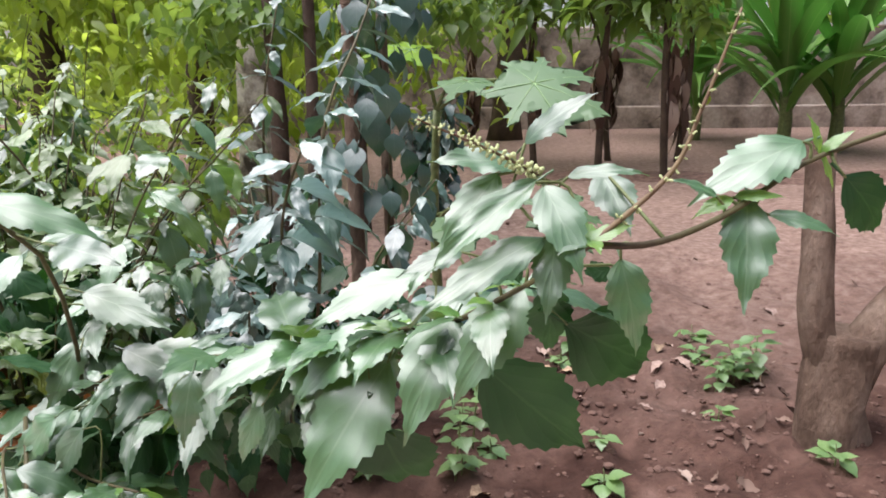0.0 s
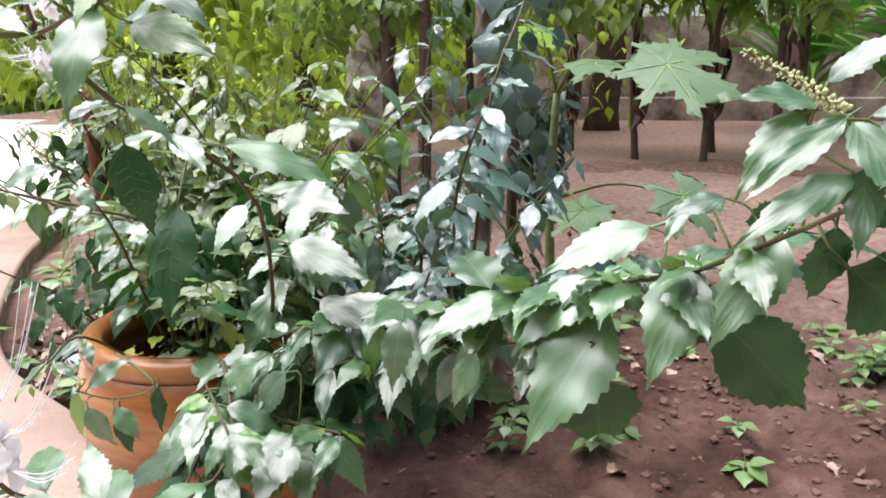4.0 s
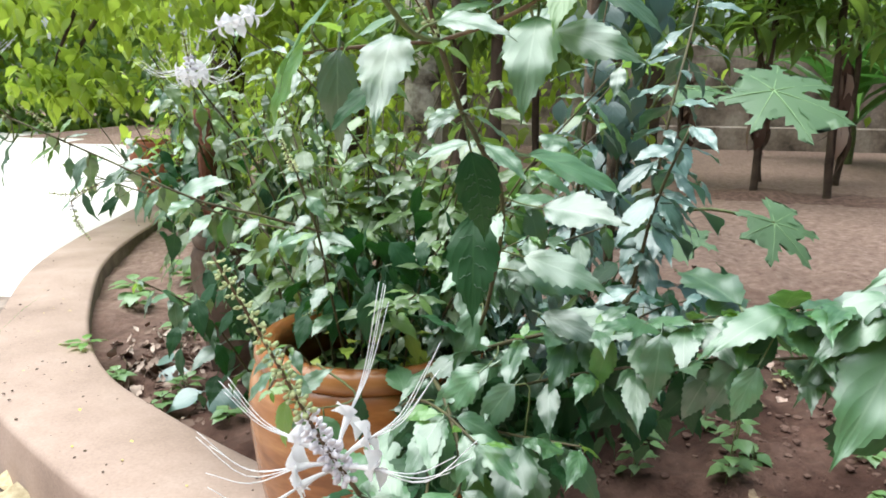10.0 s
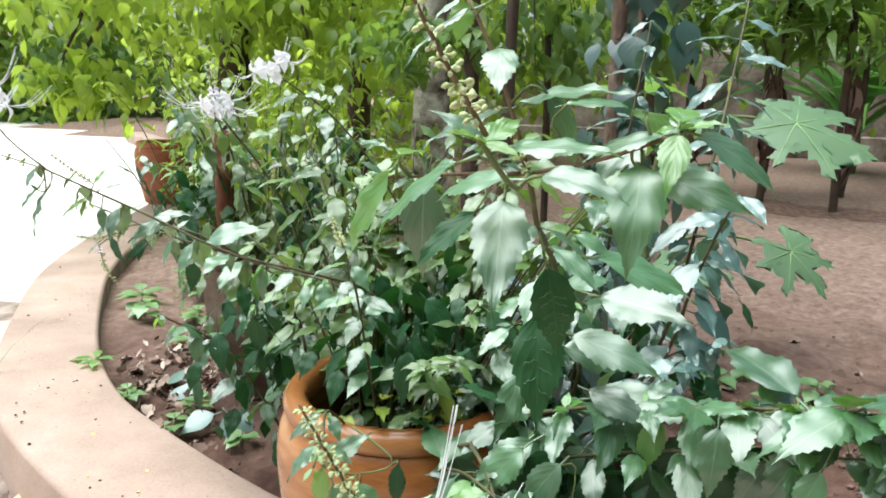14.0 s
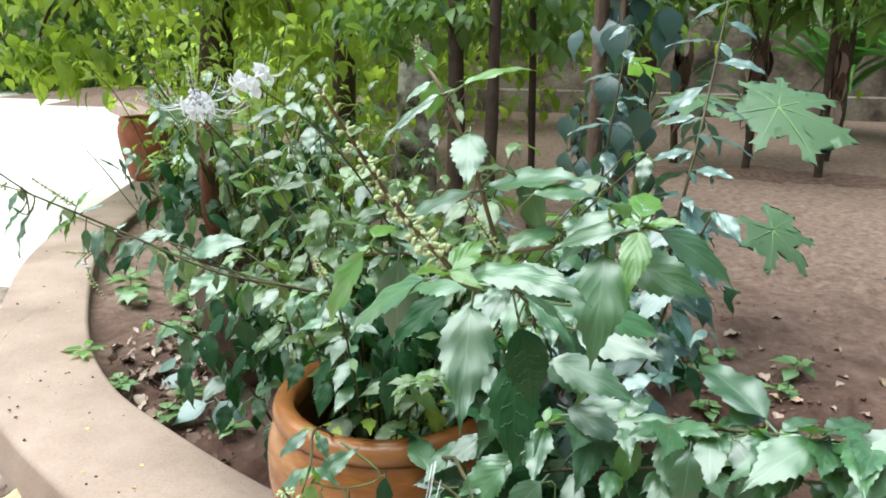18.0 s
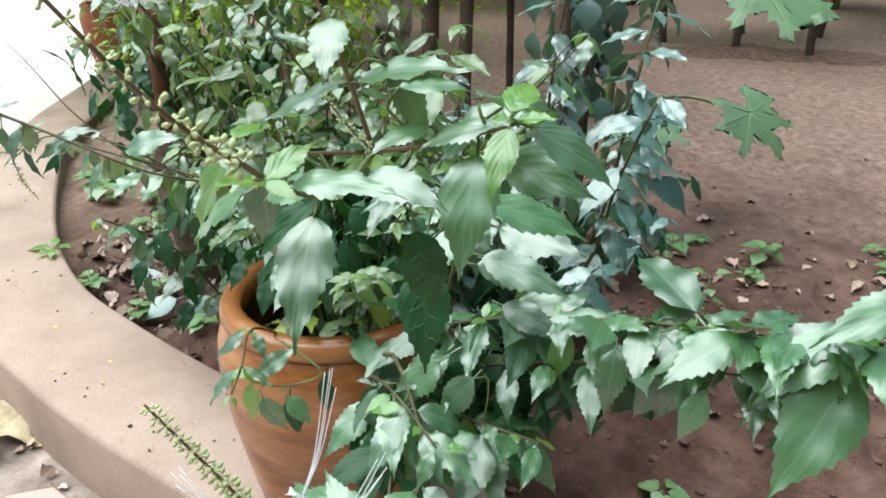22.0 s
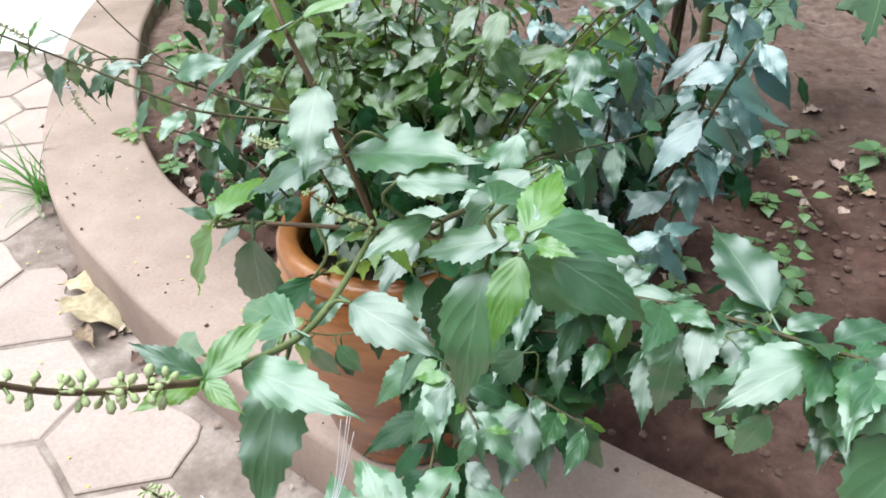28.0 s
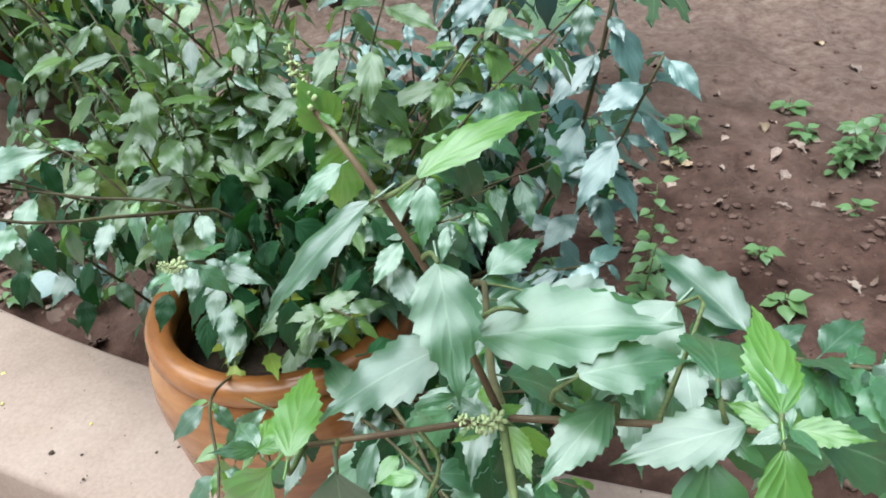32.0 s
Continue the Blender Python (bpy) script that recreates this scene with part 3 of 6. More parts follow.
# hexagonal slabs, laid in a turned net and cut off where the kerb's mortar fillet begins
prng = random.Random(3)
SIDE, TURN_DEG, HX, HY = 0.155, -5.0, -0.996, 0.769
rot = Matrix.Rotation(radians(TURN_DEG), 2)
count = 0
far_v, far_f = [], []
for i in range(-24, 32):
    for j in range(-26, 12):
        c = rot @ Vector((SIDE * 1.7320508 * (i + 0.5 * (j % 2)), SIDE * 1.5 * j))
        x, y = HX + c.x, HY + c.y
        if y > 2.2 or x < -2.75 or y < -5.0 or x > 6.5:
            continue
        dk = -side_of_kerb(x, y)
        if dk < 0.27:
            continue
        near = dk < 2.2 and -2.8 < x < 1.2 and y > -1.0 and count < 290
        ring = []
        for k in range(6):
            p0 = rot @ Vector((math.sin(k * math.pi / 3), math.cos(k * math.pi / 3))) * (SIDE - 0.0065)
            p1 = rot @ Vector((math.sin((k + 1) * math.pi / 3), math.cos((k + 1) * math.pi / 3))) * (SIDE - 0.0065)
            for s in ((0.0, 0.25, 0.5, 0.75) if near or dk < 0.6 else (0.0,)):
                q = p0.lerp(p1, s) * (1 + prng.uniform(-0.012, 0.006))
                d = -side_of_kerb(x + q.x, y + q.y) if dk < 0.6 else 1.0
                if d < 0.285:
                    q = q * max(0.15, 1 - (0.285 - d) / max(0.02, q.length) * 1.25)
                ring.append(q)
        top = PAVE_Z + prng.uniform(-0.0015, 0.002)
        n = len(ring)
        v = [(q.x, q.y, PAVE_Z - 0.02) for q in ring] + [(q.x, q.y, top - 0.002) for q in ring] + [(q.x * 0.975, q.y * 0.975, top) for q in ring]
        f = [(k, n + k, n + (k + 1) % n, (k + 1) % n) for k in range(n)] + [(n + k, 2 * n + k, 2 * n + (k + 1) % n, n + (k + 1) % n) for k in range(n)] + [tuple(reversed(range(2 * n, 3 * n)))]
        if near:
            count += 1
            link("paver", mesh_from("paver", v, f, smooth=False), M_PAVER, pavement, pose(x, y, 0))
        else:
            o = len(far_v)
            far_v += [(x + a, y + b, c2) for a, b, c2 in v]
            far_f += [tuple(o + k for k in q) for q in f]
link("far_pavers", mesh_from("far_pavers", far_v, far_f, smooth=False), M_PAVER, pavement, None, "", "stuff")


# ---------------------------------------------------------------- pots
def pot(name, at, r, h, mat, label, mouth=0.76):
    """A shouldered jar: widest below the shoulder, a thick lip turned in over a dark mouth."""
    p = thing(name, label, "plant pot", at, "clay plant pots")
    outer = [(r * 0.70, 0.0), (r * 0.74, 0.006), (r * 0.86, h * 0.28), (r * 0.955, h * 0.52), (r * 0.995, h * 0.70), (r * 1.0, h * 0.77), (r * 0.985, h * 0.84), (r * 0.945, h * 0.895), (r * 0.90, h * 0.918)]
    lip = [(r * 0.90, h * 0.916), (r * 0.925, h * 0.925), (r * 0.945, h * 0.945), (r * 0.94, h * 0.968), (r * 0.915, h * 0.988), (r * 0.87, h), (r * (mouth + 0.02), h * 0.99), (r * mouth, h * 0.965), (r * (mouth - 0.01), h * 0.93), (r * mouth, h * 0.9), (r * 0.84, h * 0.8), (r * 0.84, h * 0.66)]
    for nm, prof in (("body", outer), ("lip", lip)):
        bm = lathe_bm(prof, 56)
        bmesh.ops.delete(bm, geom=[f for f in bm.faces if len(f.verts) > 4 and (nm == "lip" or f.calc_center_median().z > 0.1)], context="FACES")
        part(nm, bm, mat, p)
    bm = lathe_bm([(0.01, h * 0.72), (r * 0.5, h * 0.73), (r * 0.83, h * 0.72), (r * 0.83, h * 0.68)])
    for v in bm.verts:
        v.co.z += 0.012 * noise.noise(v.co * 30)
    part("potting_soil", bm, M_HUMUS, p, "dark crumbly potting soil")
    return p


pot("plant_pot", (-0.49, 0.79, KERB_Z), 0.155, 0.34, M_CLAY, "glazed orange-brown clay pot standing on the cement kerb")
M_CLAY_OLD = mottled("clay_weathered", ((0.34, (0.055, 0.035, 0.025)), (0.52, (0.11, 0.070, 0.050)), (0.70, (0.20, 0.15, 0.12))), 8, 80, 0.8, 0.4, 0.002)
pot("plant_pot", (-1.02, 1.64, 0.275), 0.15, 0.36, M_CLAY_OLD, "weathered brown clay pot standing in the soil bed")
pot("plant_pot", (-2.57, 3.95, KERB_Z), 0.18, 0.36, M_CLAY_RED, "red clay pot standing on the far kerb")


# ---------------------------------------------------------------- the potted herb with white whiskered flowers
def spike(parent, ctrl, r=0.0014, buds=26, white=0.0, bud=0.0032, bare=False, green_tip=0.3, rng=None, out=1.7, skip=0.0):
    """A flower spike: a ribbed stalk with rings of round buds, smaller towards the tip."""
    pts = curve_pts(ctrl, 22)
    v, f = tube_arrays(pts, [r * (1 - 0.55 * i / 21) for i in range(22)], 6)
    parent = link("flower_spike", mesh_from("flower_spike", v, f), M_SPIKE, parent)
    rings = max(4, buds // 4)
    for k in range(rings):
        s = 0.12 + 0.86 * k / (rings - 1)
        x = s * 21
        i = min(int(x), 20)
        p, d = pts[i].lerp(pts[i + 1], x - i), (pts[i + 1] - pts[i]).normalized()
        a = d.cross(Vector((0.3, 0.8, 0.1))).normalized()
        b = d.cross(a)
        for q in range(6):
            g2 = q * math.pi / 3 + k * 0.5 + rng.uniform(-0.2, 0.2)
            rad = bud * (1.15 - 0.75 * s) * rng.uniform(0.8, 1.15)
            if skip and rng.random() < skip:
                continue
            if bare:
                rad *= 0.4
                if rng.random() < 0.5:
                    continue
            o = a * math.cos(g2) + b * math.sin(g2)
            c = p + o * (r + rad * out) + d * rng.uniform(-0.0015, 0.0015)
            bm = bmesh.new()
            bmesh.ops.create_icosphere(bm, subdivisions=1, radius=rad)
            for w in bm.verts:
                w.co = w.co + o * (0.6 * w.co.dot(o)) + d * 0.15 * w.co.dot(o)
            v2, f2 = tube_arrays([p + o * r * 0.6 - c, -o * rad * 0.6], [0.0005, 0.0005], 3)
            vs = [bm.verts.new(w) for w in v2]
            for q2 in f2:
                if len(q2) == 4:
                    bm.faces.new([vs[z] for z in q2])
            is_white = s < white
            ob = part("bud", bm, M_BUDW if is_white else M_BUD, parent)
            ob.location = c


def whiskers(parent, at, axis, rng, flowers=7, reach=0.062, ways=None):
    """White two-lipped flowers round a stalk, each with a bundle of four very long curved stamens."""
    at, axis = Vector(at), Vector(axis).normalized()
    a = axis.cross(Vector((0.2, 0.5, 0.8))).normalized()
    b = axis.cross(a)
    if ways is None:
        ways = [a * math.cos(2 * math.pi * k / flowers) + b * math.sin(2 * math.pi * k / flowers) + axis * rng.uniform(-0.2, 0.5) for k in range(flowers)]
    for o in ways:
        o = (Vector(o) + Vector((rng.uniform(-0.1, 0.1), rng.uniform(-0.1, 0.1), rng.uniform(-0.1, 0.1)))).normalized()
        base = at + o * 0.003 + axis * rng.uniform(-0.006, 0.006)
        mouth = base + o * 0.019 + UP * 0.001
        v, f = tube_arrays(curve_pts([base, base.lerp(mouth, 0.5) + axis * 0.001, mouth], 6), [0.0008, 0.001, 0.0012, 0.0015, 0.002, 0.0026], 7)
        flower = link("flower", mesh_from("flower", v, f), M_PETAL, parent)
        side = o.cross(axis).normalized()
        for (w1, w2, ln, wd) in ((0.9, 0.1, 0.015, 0.0068), (-0.85, 0.0, 0.018, 0.0060), (0.25, 0.8, 0.011, 0.0050), (0.25, -0.8, 0.011, 0.0050)):
            dd = (o * 0.5 + axis * w1 + side * w2).normalized()
            me = mesh_from("petal", *leaf_arrays(0.42, 1.3, 0.3, 3, 3, 0.02, 0, petiole=0, depth=0))
            link("petal", me, M_PETAL, flower, leaf_pose(mouth, dd, o * 0.5 - axis * w1, ln, wd / ln * 2.4))
        for j in range(4):
            e = (o + axis * rng.uniform(-0.12, 0.16) + side * rng.uniform(-0.14, 0.14)).normalized()
            ln = reach * rng.uniform(0.8, 1.12)
            c1, c2 = mouth + e * ln * 0.5 - UP * ln * 0.05, mouth + e * ln * 0.95 + UP * ln * rng.uniform(0.12, 0.40)
            v, f = tube_arrays(curve_pts([mouth, c1, c2], 9), [0.00046 - 0.00003 * i for i in range(9)], 4)
            link("stamen", mesh_from("stamen", v, f), M_PETAL, flower)


g = random.Random(11)
herb = thing("flowering_herb", "bushy potted herb with toothed green leaves and white whiskered flowers", "plant", (0, 0, 0))
FORK = (-0.329, 0.313, 1.004)
# main upright stem, bent out over the kerb, and its four shoots at the fork
leafy(herb, [(-0.44, 0.76, 0.58), (-0.345, 0.64, 0.72), (-0.308, 0.537, 0.875), (-0.318, 0.42, 0.945), (-0.324, 0.367, 0.968), FORK], 4, 0.048, 0.0022, 0.0017, rng=g, start=0.42, side=0.9)
leafy(herb, [FORK, (-0.345, 0.318, 1.05), (-0.362, 0.325, 1.085), (-0.374, 0.34, 1.098)], 2, 0.018, 0.0014, 0.0008, rng=g, start=0.75, mat=M_SPIKE, young=0.4)
leafy(herb, [FORK, (-0.295, 0.298, 1.014), (-0.264, 0.279, 1.028)], 2, 0.015, 0.0012, 0.0010, rng=g, start=0.8, mat=M_SPIKE, young=0.3)
leafy(herb, [FORK, (-0.365, 0.313, 1.002), (-0.405, 0.315, 0.998)], 2, 0.014, 0.0011, 0.0009, rng=g, start=0.8, mat=M_SPIKE, young=0.5)
leafy(herb, [FORK, (-0.333, 0.25, 1.005), (-0.344, 0.20, 1.028)], 1, 0.012, 0.0014, 0.0012, rng=g, start=0.95, mat=M_STEM_G)
spike(herb, [(-0.341, 0.20, 1.029), (-0.354, 0.168, 1.057), (-0.371, 0.145, 1.094)], 0.0011, 56, 0.0, 0.00125, rng=g, out=2.3, skip=0.2)
spike(herb, [(-0.374, 0.34, 1.098), (-0.377, 0.344, 1.104), (-0.379, 0.349, 1.111)], 0.0006, 26, 0.0, 0.0008, rng=g)
spike(herb, [FORK, (-0.337, 0.298, 1.02), (-0.344, 0.287, 1.036)], 0.0006, 26, 0.0, 0.0009, rng=g)
# leaves round the fork's shoots
hero(herb, (-0.270, 0.283, 1.027), (-0.305, 0.282, 1.022), 1.0, 10, k=1)
hero(herb, (-0.264, 0.280, 1.033), (-0.256, 0.312, 1.046), 1.0, 0, young=True, k=1)
hero(herb, (-0.256, 0.276, 1.028), (-0.216, 0.270, 1.012), 1.0, 0, k=2)
hero(herb, (-0.278, 0.284, 1.014), (-0.284, 0.246, 0.978), 1.05, 0, k=3)
hero(herb, (-0.271, 0.300, 1.008), (-0.228, 0.284, 1.000), 1.0, 20, k=4)
hero(herb, (-0.265, 0.274, 1.028), (-0.271, 0.249, 1.010), 1.0, 0, young=True, k=2)
hero(herb, (-0.353, 0.221, 1.017), (-0.402, 0.242, 0.990), 0.6, 0, k=5)
hero(herb, (-0.336, 0.213, 1.023), (-0.299, 0.198, 1.034), 0.8, -10, k=6)
hero(herb, (-0.336, 0.236, 1.002), (-0.336, 0.192, 0.976), 0.9, 0, k=7)
hero(herb, (-0.354, 0.300, 0.985), (-0.383, 0.284, 0.962), 0.8, 0, k=0, dull=True)
hero(herb, (-0.335, 0.245, 1.009), (-0.372, 0.262, 1.006), 1.0, 0, k=2)
hero(herb, (-0.322, 0.262, 1.009), (-0.289, 0.243, 1.013), 1.0, 0, k=3)
hero(herb, (-0.350, 0.318, 1.088), (-0.318, 0.330, 1.106), 0.6, -15, young=True, k=2)
hero(herb, (-0.361, 0.318, 1.083), (-0.396, 0.303, 1.065), 0.55, 20, k=5)
hero(herb, (-0.346, 0.315, 1.065), (-0.344, 0.283, 1.050), 1.15, 0, k=6, face=0.1)
hero(herb, (-0.344, 0.315, 1.035), (-0.385, 0.307, 1.026), 1.05, 0, k=6, face=0.2)
hero(herb, (-0.337, 0.315, 1.037), (-0.288, 0.302, 1.053), 1.1, 0, k=0, face=0.2)
hero(herb, (-0.313, 0.295, 1.039), (-0.283, 0.295, 1.046), 1.15, 0, k=2, face=0.25)
hero(herb, (-0.277, 0.290, 1.037), (-0.263, 0.325, 1.034), 1.1, 0, k=3, face=0.25)
hero(herb, (-0.301, 0.300, 1.021), (-0.324, 0.280, 1.020), 1.0, 0, k=5, face=0.25)
hero(herb, (-0.367, 0.339, 1.089), (-0.371, 0.334, 1.069), 1.4, 0, young=True, k=0, face=0.8)
hero(herb, (-0.370, 0.340, 1.092), (-0.376, 0.336, 1.106), 1.7, 0, young=True, k=3, face=0.8)
hero(herb, (-0.269, 0.335, 1.024), (-0.303, 0.316, 1.006), 1.1, 15, k=7)
hero(herb, (-0.322, 0.316, 1.044), (-0.298, 0.327, 1.008), 1.0, 10, k=1)
hero(herb, (-0.398, 0.305, 1.003), (-0.426, 0.306, 0.960), 0.8, 0, young=True, k=0)
hero(herb, (-0.392, 0.300, 1.012), (-0.387, 0.335, 1.018), 0.9, 0, young=True, k=1)
hero(herb, (-0.380, 0.303, 1.000), (-0.381, 0.292, 0.950), 1.0, 0, k=2)


def rosette(at, size, n, rng, young=True):
    """Small leaves spread round a shoot's tip."""
    t0 = rng.uniform(0, 6.28)
    for k in range(n):
        a = t0 + k * 2.4
        d = Vector((math.cos(a), math.sin(a), rng.uniform(-0.1, 0.9)))
        hero(herb, at, Vector(at) + d.normalized() * size * rng.uniform(0.6, 1.1), 0.95, rng.uniform(-15, 15), young=young and k % 2 == 0, k=k)


rosette((-0.342, 0.204, 1.026), 0.022, 5, g)
rosette((-0.262, 0.278, 1.030), 0.018, 6, g)
rosette((-0.404, 0.314, 1.000), 0.016, 4, g)
rosette((-0.333, 0.312, 1.006), 0.018, 4, g)
rosette((0.071, 0.277, 0.943), 0.018, 5, g)
rosette((-0.03, 0.42, 0.850), 0.024, 4, g)
# two long leaves hanging from the main stem, shade put into their dark colour
mined = hero(herb, (-0.317, 0.360, 0.945), (-0.302, 0.348, 0.892), 1.05, 0, k=3, dull=True)
mined_2 = hero(herb, (-0.321, 0.424, 0.897), (-0.317, 0.379, 0.838), 0.95, 0, k=4, dull=True)
M_MINED = mottled("leaf_mined_streak", ((0.3, (0.05, 0.11, 0.06)), (0.7, (0.12, 0.19, 0.13))), 60, 400, 0.6, 0.1, 0.0003)


def streaks(leaf, n, rng):
    """Pale wavering tracks eaten across a leaf's skin on both sides of the rib."""
    vs = [v.co for v in leaf.data.vertices]
    for k in range(n):
        x0, s = 0.22 + 0.5 * k / n + rng.uniform(-0.02, 0.02), 1 if k % 2 else -1
        line = []
        for i in range(6):
            x, y = x0 + 0.05 * i / 5 + 0.012 * math.sin(2.4 * i + k), s * (0.015 + 0.022 * i)
            near = min(vs, key=lambda c: (c.x - x) ** 2 + (c.y - y) ** 2)
            line.append(Vector((x, y, near.z + 0.012)))
        v, f = tube_arrays(curve_pts(line, 12), [0.004] * 12, 4)
        link("mined_streak", mesh_from("mined_streak", v, f), M_MINED, leaf)


streaks(mined, 10, g)
streaks(mined_2, 6, g)
hero(herb, (-0.285, 0.425, 0.938), (-0.206, 0.442, 0.923), 0.8, 0, k=5)
hero(herb, (-0.297, 0.580, 0.820), (-0.225, 0.584, 0.808), 1.0, 15, k=6)
hero(herb, (-0.335, 0.630, 0.771), (-0.353, 0.580, 0.720), 0.8, -20, k=7)
hero(herb, (-0.237, 0.652, 0.781), (-0.270, 0.675, 0.725), 0.8, 60, k=0)

# the long branch reaching out over the soil
arm = [(-0.46, 0.73, 0.60), (-0.37, 0.66, 0.695), (-0.27, 0.605, 0.752), (-0.15, 0.545, 0.79), (-0.085, 0.488, 0.818), (-0.03, 0.44, 0.845), (0.017, 0.395, 0.868), (0.05, 0.325, 0.910), (0.071, 0.277, 0.941)]
leafy(herb, arm[:8], 15, 0.066, 0.0021, 0.0014, rng=g, start=0.14, side=0.9, droop=(-0.2, 0.6), jit=0.55)
leafy(herb, arm[1:7], 16, 0.052, 0.0020, 0.0014, rng=g, start=0.1, side=0.9, droop=(-0.5, 0.3), jit=0.5)
leafy(herb, arm[:6], 10, 0.062, 0.0021, 0.0016, rng=g, start=0.16, side=0.7, droop=(0.2, 0.8), jit=0.6)
tube("stem", arm[6:], 0.0016, 0.0013, M_STEM, herb, 12, 6)
# the arm's end: a bare old spike, a young one, and a side shoot
tip = (0.071, 0.277, 0.941)
STEM_LINES.append(curve_pts(arm[6:], 10))
spike(herb, [tip, (0.104, 0.285, 0.969), (0.117, 0.290, 0.995), (0.132, 0.295, 1.035)], 0.0013, 60, 0.0, 0.0018, bare=True, rng=g)
tube("stem", [(0.072, 0.285, 0.938), (0.067, 0.295, 0.953), (0.057, 0.300, 0.964)], 0.0014, 0.0011, M_STEM, herb, 8, 6)
spike(herb, [(0.057, 0.300, 0.964), (0.033, 0.285, 0.978), (0.001, 0.270, 0.993)], 0.0010, 64, 0.0, 0.0011, rng=g)
shoot = [tip, (0.100, 0.285, 0.940), (0.136, 0.300, 0.950), (0.178, 0.320, 0.970), (0.231, 0.340, 0.984)]
tube("stem", shoot, 0.0018, 0.0013, M_STEM, herb, 16, 6)
STEM_LINES.append(curve_pts(shoot, 14))
hero(herb, (-0.112, 0.528, 0.811), (-0.149, 0.622, 0.832), 0.93, 0, k=0)
hero(herb, (-0.169, 0.575, 0.775), (-0.251, 0.562, 0.776), 0.95, 15, k=1)
hero(herb, (-0.090, 0.477, 0.821), (-0.160, 0.466, 0.803), 1.0, 15, k=2)
hero(herb, (-0.031, 0.443, 0.848), (-0.097, 0.410, 0.822), 1.0, 10, k=3, face=0.46)
hero(herb, (-0.117, 0.448, 0.789), (-0.137, 0.434, 0.752), 1.0, 0, k=5)
hero(herb, (-0.179, 0.490, 0.796), (-0.186, 0.462, 0.750), 1.1, 0, k=6)
hero(herb, (-0.326, 0.595, 0.715), (-0.368, 0.550, 0.684), 1.0, 10, k=7)
hero(herb, (-0.032, 0.441, 0.852), (-0.098, 0.449, 0.812), 1.0, 20, k=0, face=0.46)
hero(herb, (-0.093, 0.469, 0.827), (-0.154, 0.428, 0.818), 1.0, 10, k=1)
hero(herb, (0.044, 0.305, 0.971), (0.008, 0.290, 0.979), 1.00, 0, k=0, face=0.46)
hero(herb, (0.046, 0.305, 0.980), (0.068, 0.290, 1.006), 0.90, 0, k=1, face=0.46)
hero(herb, (0.053, 0.290, 0.964), (0.066, 0.255, 0.940), 1.10, 0, k=2, face=0.46)
hero(herb, (0.064, 0.300, 0.966), (0.095, 0.290, 0.977), 0.55, 0, k=3, face=0.46)
hero(herb, (0.085, 0.330, 0.964), (0.094, 0.300, 0.947), 1.25, 0, k=4, face=0.46)
hero(herb, (0.058, 0.285, 0.944), (0.052, 0.260, 0.918), 1.00, 0, k=5, face=0.46)
hero(herb, (0.054, 0.285, 0.943), (0.001, 0.245, 0.931), 0.60, 0, k=6, face=0.46)
hero(herb, (0.035, 0.300, 0.968), (0.005, 0.275, 0.940), 0.80, 0, k=7, face=0.46)
hero(herb, (0.050, 0.290, 0.966), (0.005, 0.260, 0.941), 0.55, 0, k=0, face=0.46)
hero(herb, (0.020, 0.350, 0.921), (-0.010, 0.330, 0.920), 0.90, 0, k=1, face=0.46)
hero(herb, (0.052, 0.355, 0.900), (0.011, 0.320, 0.855), 1.05, 0, k=2, face=0.46)
hero(herb, (0.015, 0.390, 0.871), (-0.014, 0.335, 0.830), 1.10, 0, k=3, face=0.46)
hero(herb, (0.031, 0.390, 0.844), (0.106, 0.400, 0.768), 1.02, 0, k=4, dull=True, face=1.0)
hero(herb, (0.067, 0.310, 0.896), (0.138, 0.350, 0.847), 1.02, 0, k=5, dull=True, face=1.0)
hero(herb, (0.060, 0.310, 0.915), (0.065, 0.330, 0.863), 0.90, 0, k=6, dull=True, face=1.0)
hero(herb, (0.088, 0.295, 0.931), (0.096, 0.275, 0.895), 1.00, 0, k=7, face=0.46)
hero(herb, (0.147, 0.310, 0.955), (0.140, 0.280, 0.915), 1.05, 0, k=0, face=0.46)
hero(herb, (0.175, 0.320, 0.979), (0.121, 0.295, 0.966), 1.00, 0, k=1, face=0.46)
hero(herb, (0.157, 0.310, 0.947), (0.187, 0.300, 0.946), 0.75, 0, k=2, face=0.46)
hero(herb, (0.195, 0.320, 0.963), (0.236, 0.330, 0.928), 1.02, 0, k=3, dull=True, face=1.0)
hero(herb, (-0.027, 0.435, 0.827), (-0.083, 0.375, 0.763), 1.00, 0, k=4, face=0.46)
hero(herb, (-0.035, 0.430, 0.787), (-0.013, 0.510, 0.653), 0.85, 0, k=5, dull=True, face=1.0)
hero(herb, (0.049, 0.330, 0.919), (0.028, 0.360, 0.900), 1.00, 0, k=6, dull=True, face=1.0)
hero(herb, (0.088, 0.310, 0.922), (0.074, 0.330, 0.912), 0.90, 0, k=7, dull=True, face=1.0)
hero(herb, (0.004, 0.370, 0.915), (-0.009, 0.350, 0.899), 0.80, 0, k=0, face=0.46)
hero(herb, (-0.006, 0.420, 0.890), (-0.072, 0.390, 0.876), 0.90, 0, k=1, face=0.46)
hero(herb, (-0.003, 0.390, 0.843), (0.026, 0.380, 0.863), 0.80, 0, k=2, dull=True, face=1.0)
hero(herb, (-0.108, 0.500, 0.750), (-0.111, 0.530, 0.686), 1.10, 0, k=3, dull=True, face=1.0)
hero(herb, (-0.060, 0.460, 0.813), (-0.094, 0.430, 0.774), 0.60, 0, k=4, face=0.46)
